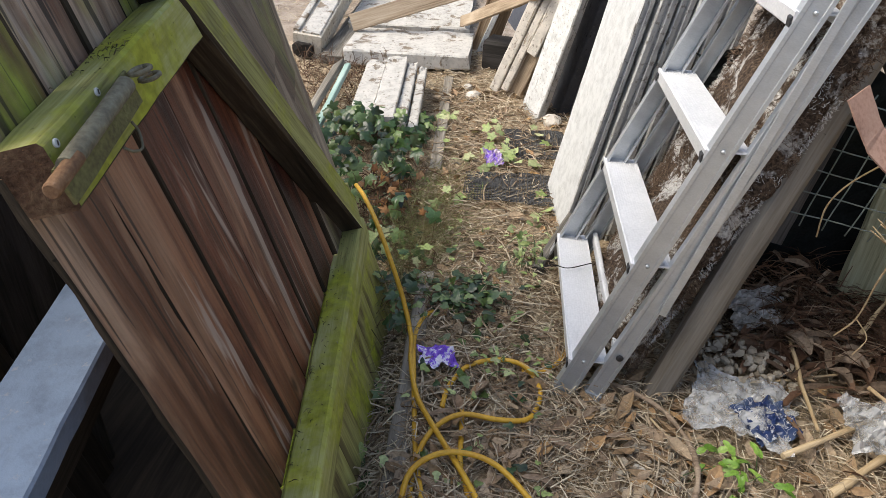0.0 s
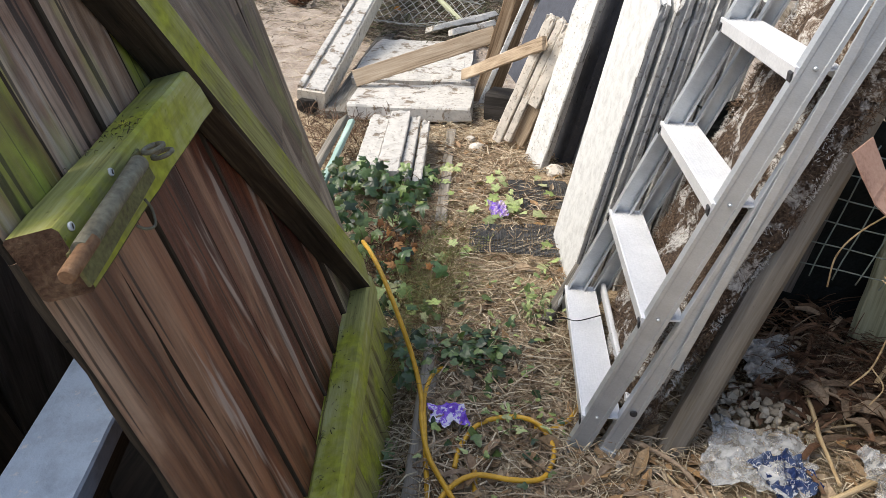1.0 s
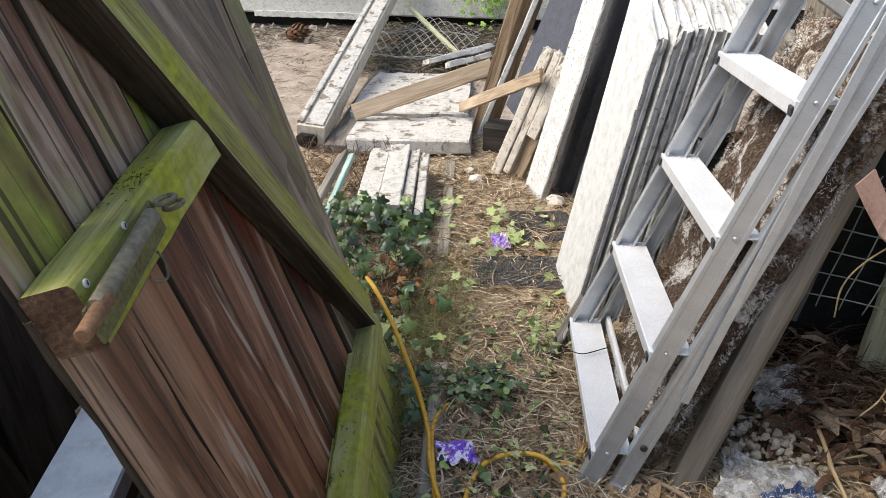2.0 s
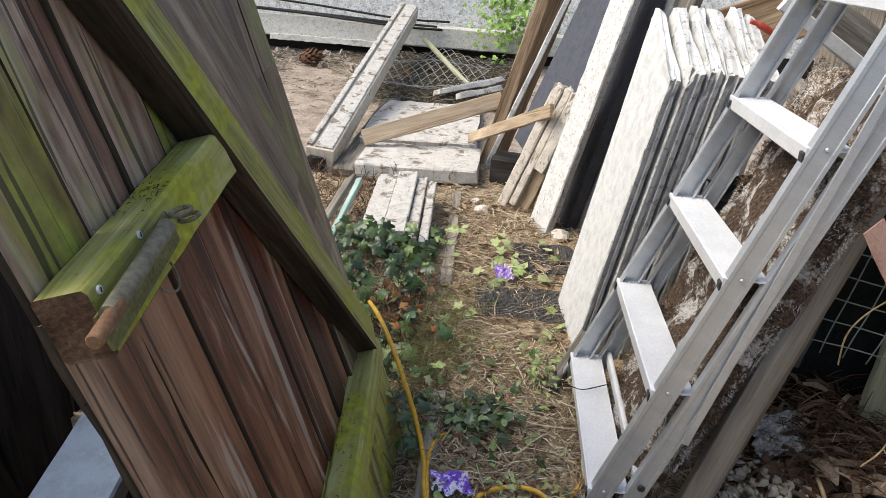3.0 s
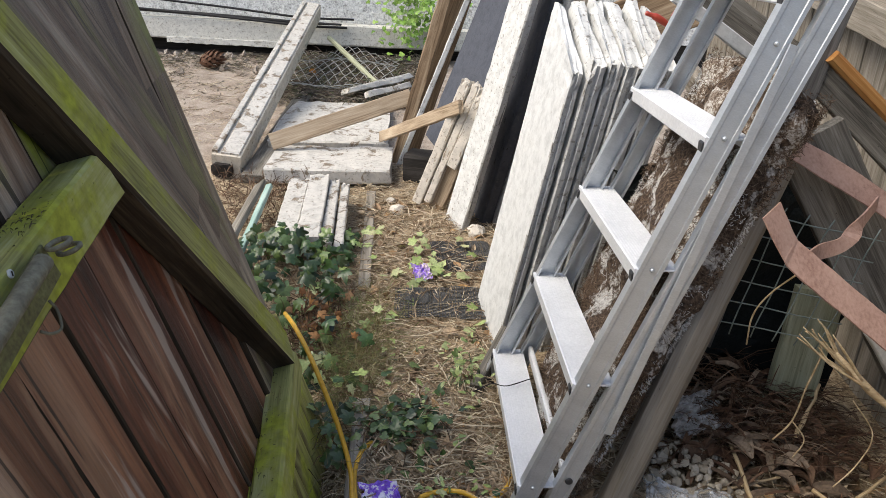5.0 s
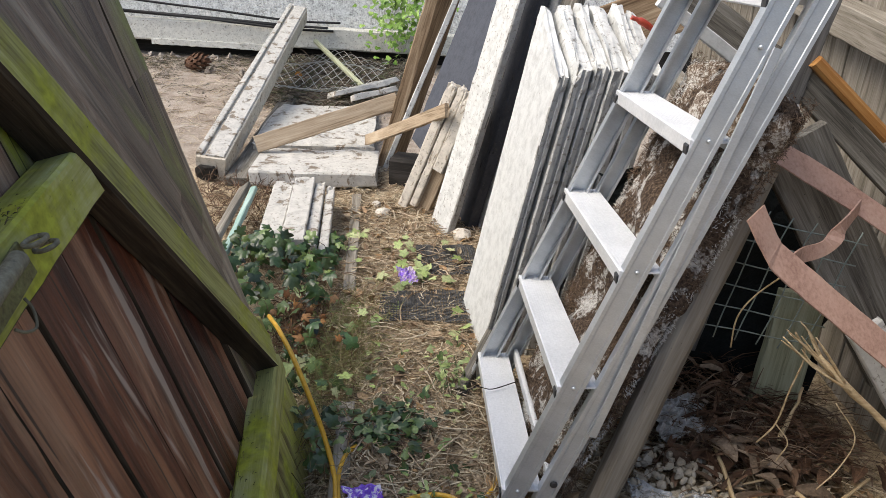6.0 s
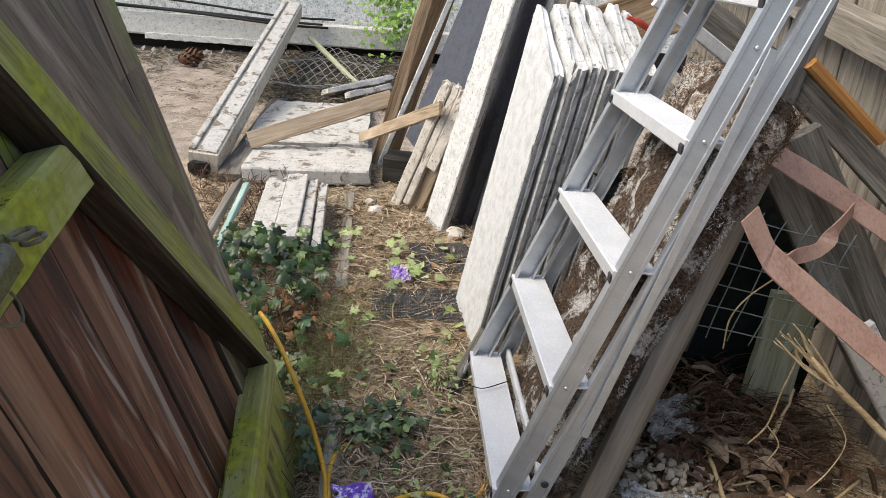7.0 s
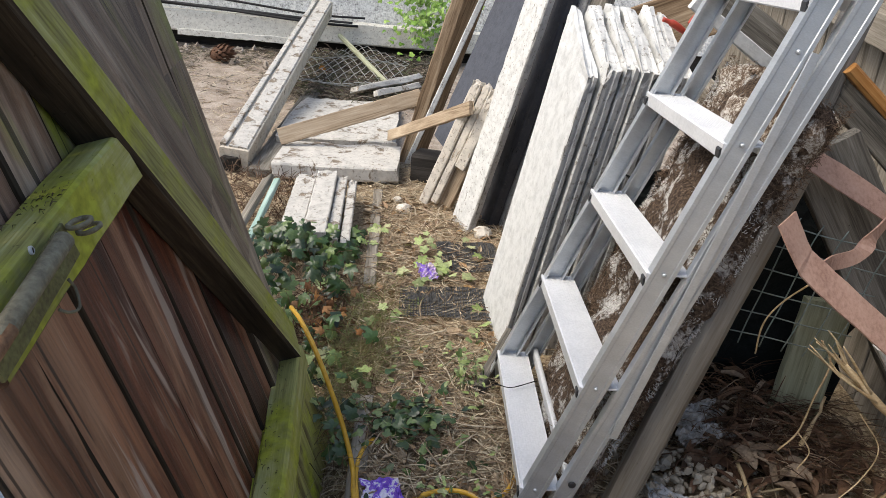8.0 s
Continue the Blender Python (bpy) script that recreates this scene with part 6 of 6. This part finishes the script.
build_split_stalk()
root = spline([(0.62, 1.55, 0.02), (0.69, 1.51, 0.03), (0.75, 1.46, 0.03), (0.79, 1.38, 0.025), (0.79, 1.28, 0.03), (0.74, 1.14, 0.02)], 7)
tagged(put("dead_root", tube_bm(root, [0.0055 * (1 + 0.3 * noise.noise(p * 30)) for p in root], 8, True, 0.3), M_ROOT), "curved grey-brown dead root on the soil", "root")
stalk((0.9, 1.58, 0.03), (1.3, 1.7, 0.05), 0.005)
stalk((0.72, 1.45, 0.02), (0.92, 1.2, 0.02), 0.004)
stalk((1.26, 1.45, 0.05), (1.05, 1.2, 0.03), 0.01)
for k, (x, y, s, a) in enumerate(((0.3, 1.38, 0.05, 0.5), (0.55, 1.33, 0.06, -0.4), (0.6, 1.44, 0.05, 0.9), (0.66, 1.38, 0.05, 0.2), (0.5, 1.24, 0.05, 0.0), (0.62, 1.22, 0.06, 0.7), (1.2, 1.62, 0.08, 0.3), (1.12, 1.58, 0.07, 1.2))):
    me = leaf_mesh("dead_leaf", 2, s * 0.55, 0.4, M_DEAD_ONE, k + 90)
    tagged(put_mesh("dead_leaf", me, None, Matrix.Translation((x, y, 0.03)) @ rot(0.2, 0.15, a) @ Matrix.Diagonal((1.2, 0.6, 1, 1))), "large curled dead brown leaf", "leaf", "large dead leaves")
def build_cone():
    g = thing("pine_cone", (-1.54, 6.0, 0.17), "large brown pine cone lying by the wall", "pine cone")
    m0 = Matrix.Translation((-1.54, 6.0, 0.19)) @ rot(0.3, 1.35, 0.4)
    sc = leaf_mesh("scale", 2, 0.03, -0.5, M_CONE, 300)
    for k in range(60):
        f = k / 60
        a = k * 2.4
        r = 0.055 * math.sin(math.pi * (0.12 + 0.8 * f))
        put_mesh("scale", sc, None, m0 @ Matrix.Translation((r * math.cos(a), r * math.sin(a), 0.16 * f - 0.08)) @ rot(0, 0, a) @ rot(0, -0.5, 0), g)


M_CONE = mottled("cone_scale", [(0.3, (0.05, 0.025, 0.015)), (0.7, (0.17, 0.09, 0.055))], 40.0, 0.8)
build_cone()
# chain-link and cables by the wall
def chain_link():
    g = thing("chain_link", (-0.5, 6.0, 0.15), "rusty grey chain-link netting lying by the wall", "wire netting")
    for i in range(26):
        pts = []
        for k in range(17):
            x = -1.0 + 0.036 * i + (0.018 if (k + i) % 2 else -0.018)
            y = 5.2 + 0.07 * k
            pts.append((x, y, ground_z(x, y) + 0.09 + 0.09 * noise.noise((x * 3, y * 3, 1)) + 0.005 * ((k + i) % 2)))
        part("zigzag_wire", tube_bm(pts, 0.0028, 4), M_WIRE, g)


chain_link()
for x0, y0, x1, y1, w in ((-0.37, 5.2, -0.04, 5.42, 0.12), (-0.3, 5.34, 0.02, 5.6, 0.09), (-0.22, 5.12, 0.05, 5.26, 0.08)):
    plank("broken_white_board", (x0, y0, 0.15), (x1, y1, 0.2), (0.5, -0.8, 0.3), w, 0.035, M_CHIPPED_WHITE, label="broken white-painted board end among debris", category="board", group="far broken boards", wear=0.006, ragged=0.03)
me = leaf_mesh("orange_leaf", 2, 0.05, 0.4, M_ORANGE_LEAF, 130)
tagged(put_mesh("orange_leaf", me, None, Matrix.Translation((-0.68, 5.72, 0.19)) @ rot(0.9, 0.2, 1.2)), "single orange dead leaf on debris", "leaf")
plank("pale_pole", (-0.66, 6.25, 0.36), (-0.2, 5.5, 0.16), (1, 0, 0), 0.035, 0.035, M_GREEN_WOOD, label="pale green-grey pole by the wall", category="pole", bevel=0.012)
for k, (y, z, r) in enumerate(((6.5, 0.475, 0.014), (6.47, 0.46, 0.01), (6.53, 0.52, 0.009))):
    pts = spline([(-6, y, z + 0.06 + 0.02 * k), (-3, y, z + 0.04 + 0.03 * k), (-1.8, y, z + 0.005 + 0.015 * k), (-0.95, y - 0.02 * k, z - 0.035), (-0.6 + 0.05 * k, y, z - 0.045)], 8)
    tagged(put("cable", tube_bm(pts, r, 8), M_CABLE), "black cable lying along the plinth board", "cable", "cables")

# small wiry things
for name, pts, r, mat, label, cat in (
    ("twig", [(0.46, 1.82, 0.112), (0.5, 1.84, 0.122), (0.54, 1.855, 0.108), (0.6, 1.885, 0.112)], 0.0013, M_DARK_WOOD, "thin dark twig lying across a ladder tread", "twig"),
    ("root_strand", [(1.1, 1.6, 0.44), (1.13, 1.6, 0.39), (1.125, 1.61, 0.3), (1.12, 1.62, 0.21), (1.09, 1.62, 0.16)], 0.0019, M_STALK, "pale dry root strand hanging by a plank", "root"),
    ("root_strand", [(1.12, 1.62, 0.21), (1.15, 1.61, 0.17), (1.13, 1.6, 0.13)], 0.0016, M_STALK, "pale dry root strand hanging by a plank", "root"),
    ("root_strand", [(0.98, 1.6, 0.4), (0.975, 1.59, 0.47), (1.0, 1.59, 0.52), (1.06, 1.6, 0.57)], 0.0017, M_STALK, "pale dry root strand caught in wire mesh", "root"),
    ("root_strand", [(1.22, 1.6, 0.28), (1.26, 1.57, 0.22), (1.24, 1.56, 0.15), (1.2, 1.55, 0.1)], 0.0014, M_STALK, "pale dry root strand hanging over debris", "root"),
):
    line = spline(pts, 6)
    tagged(put(name, tube_bm(line, r, 6, True, 0.3), mat), label, cat)
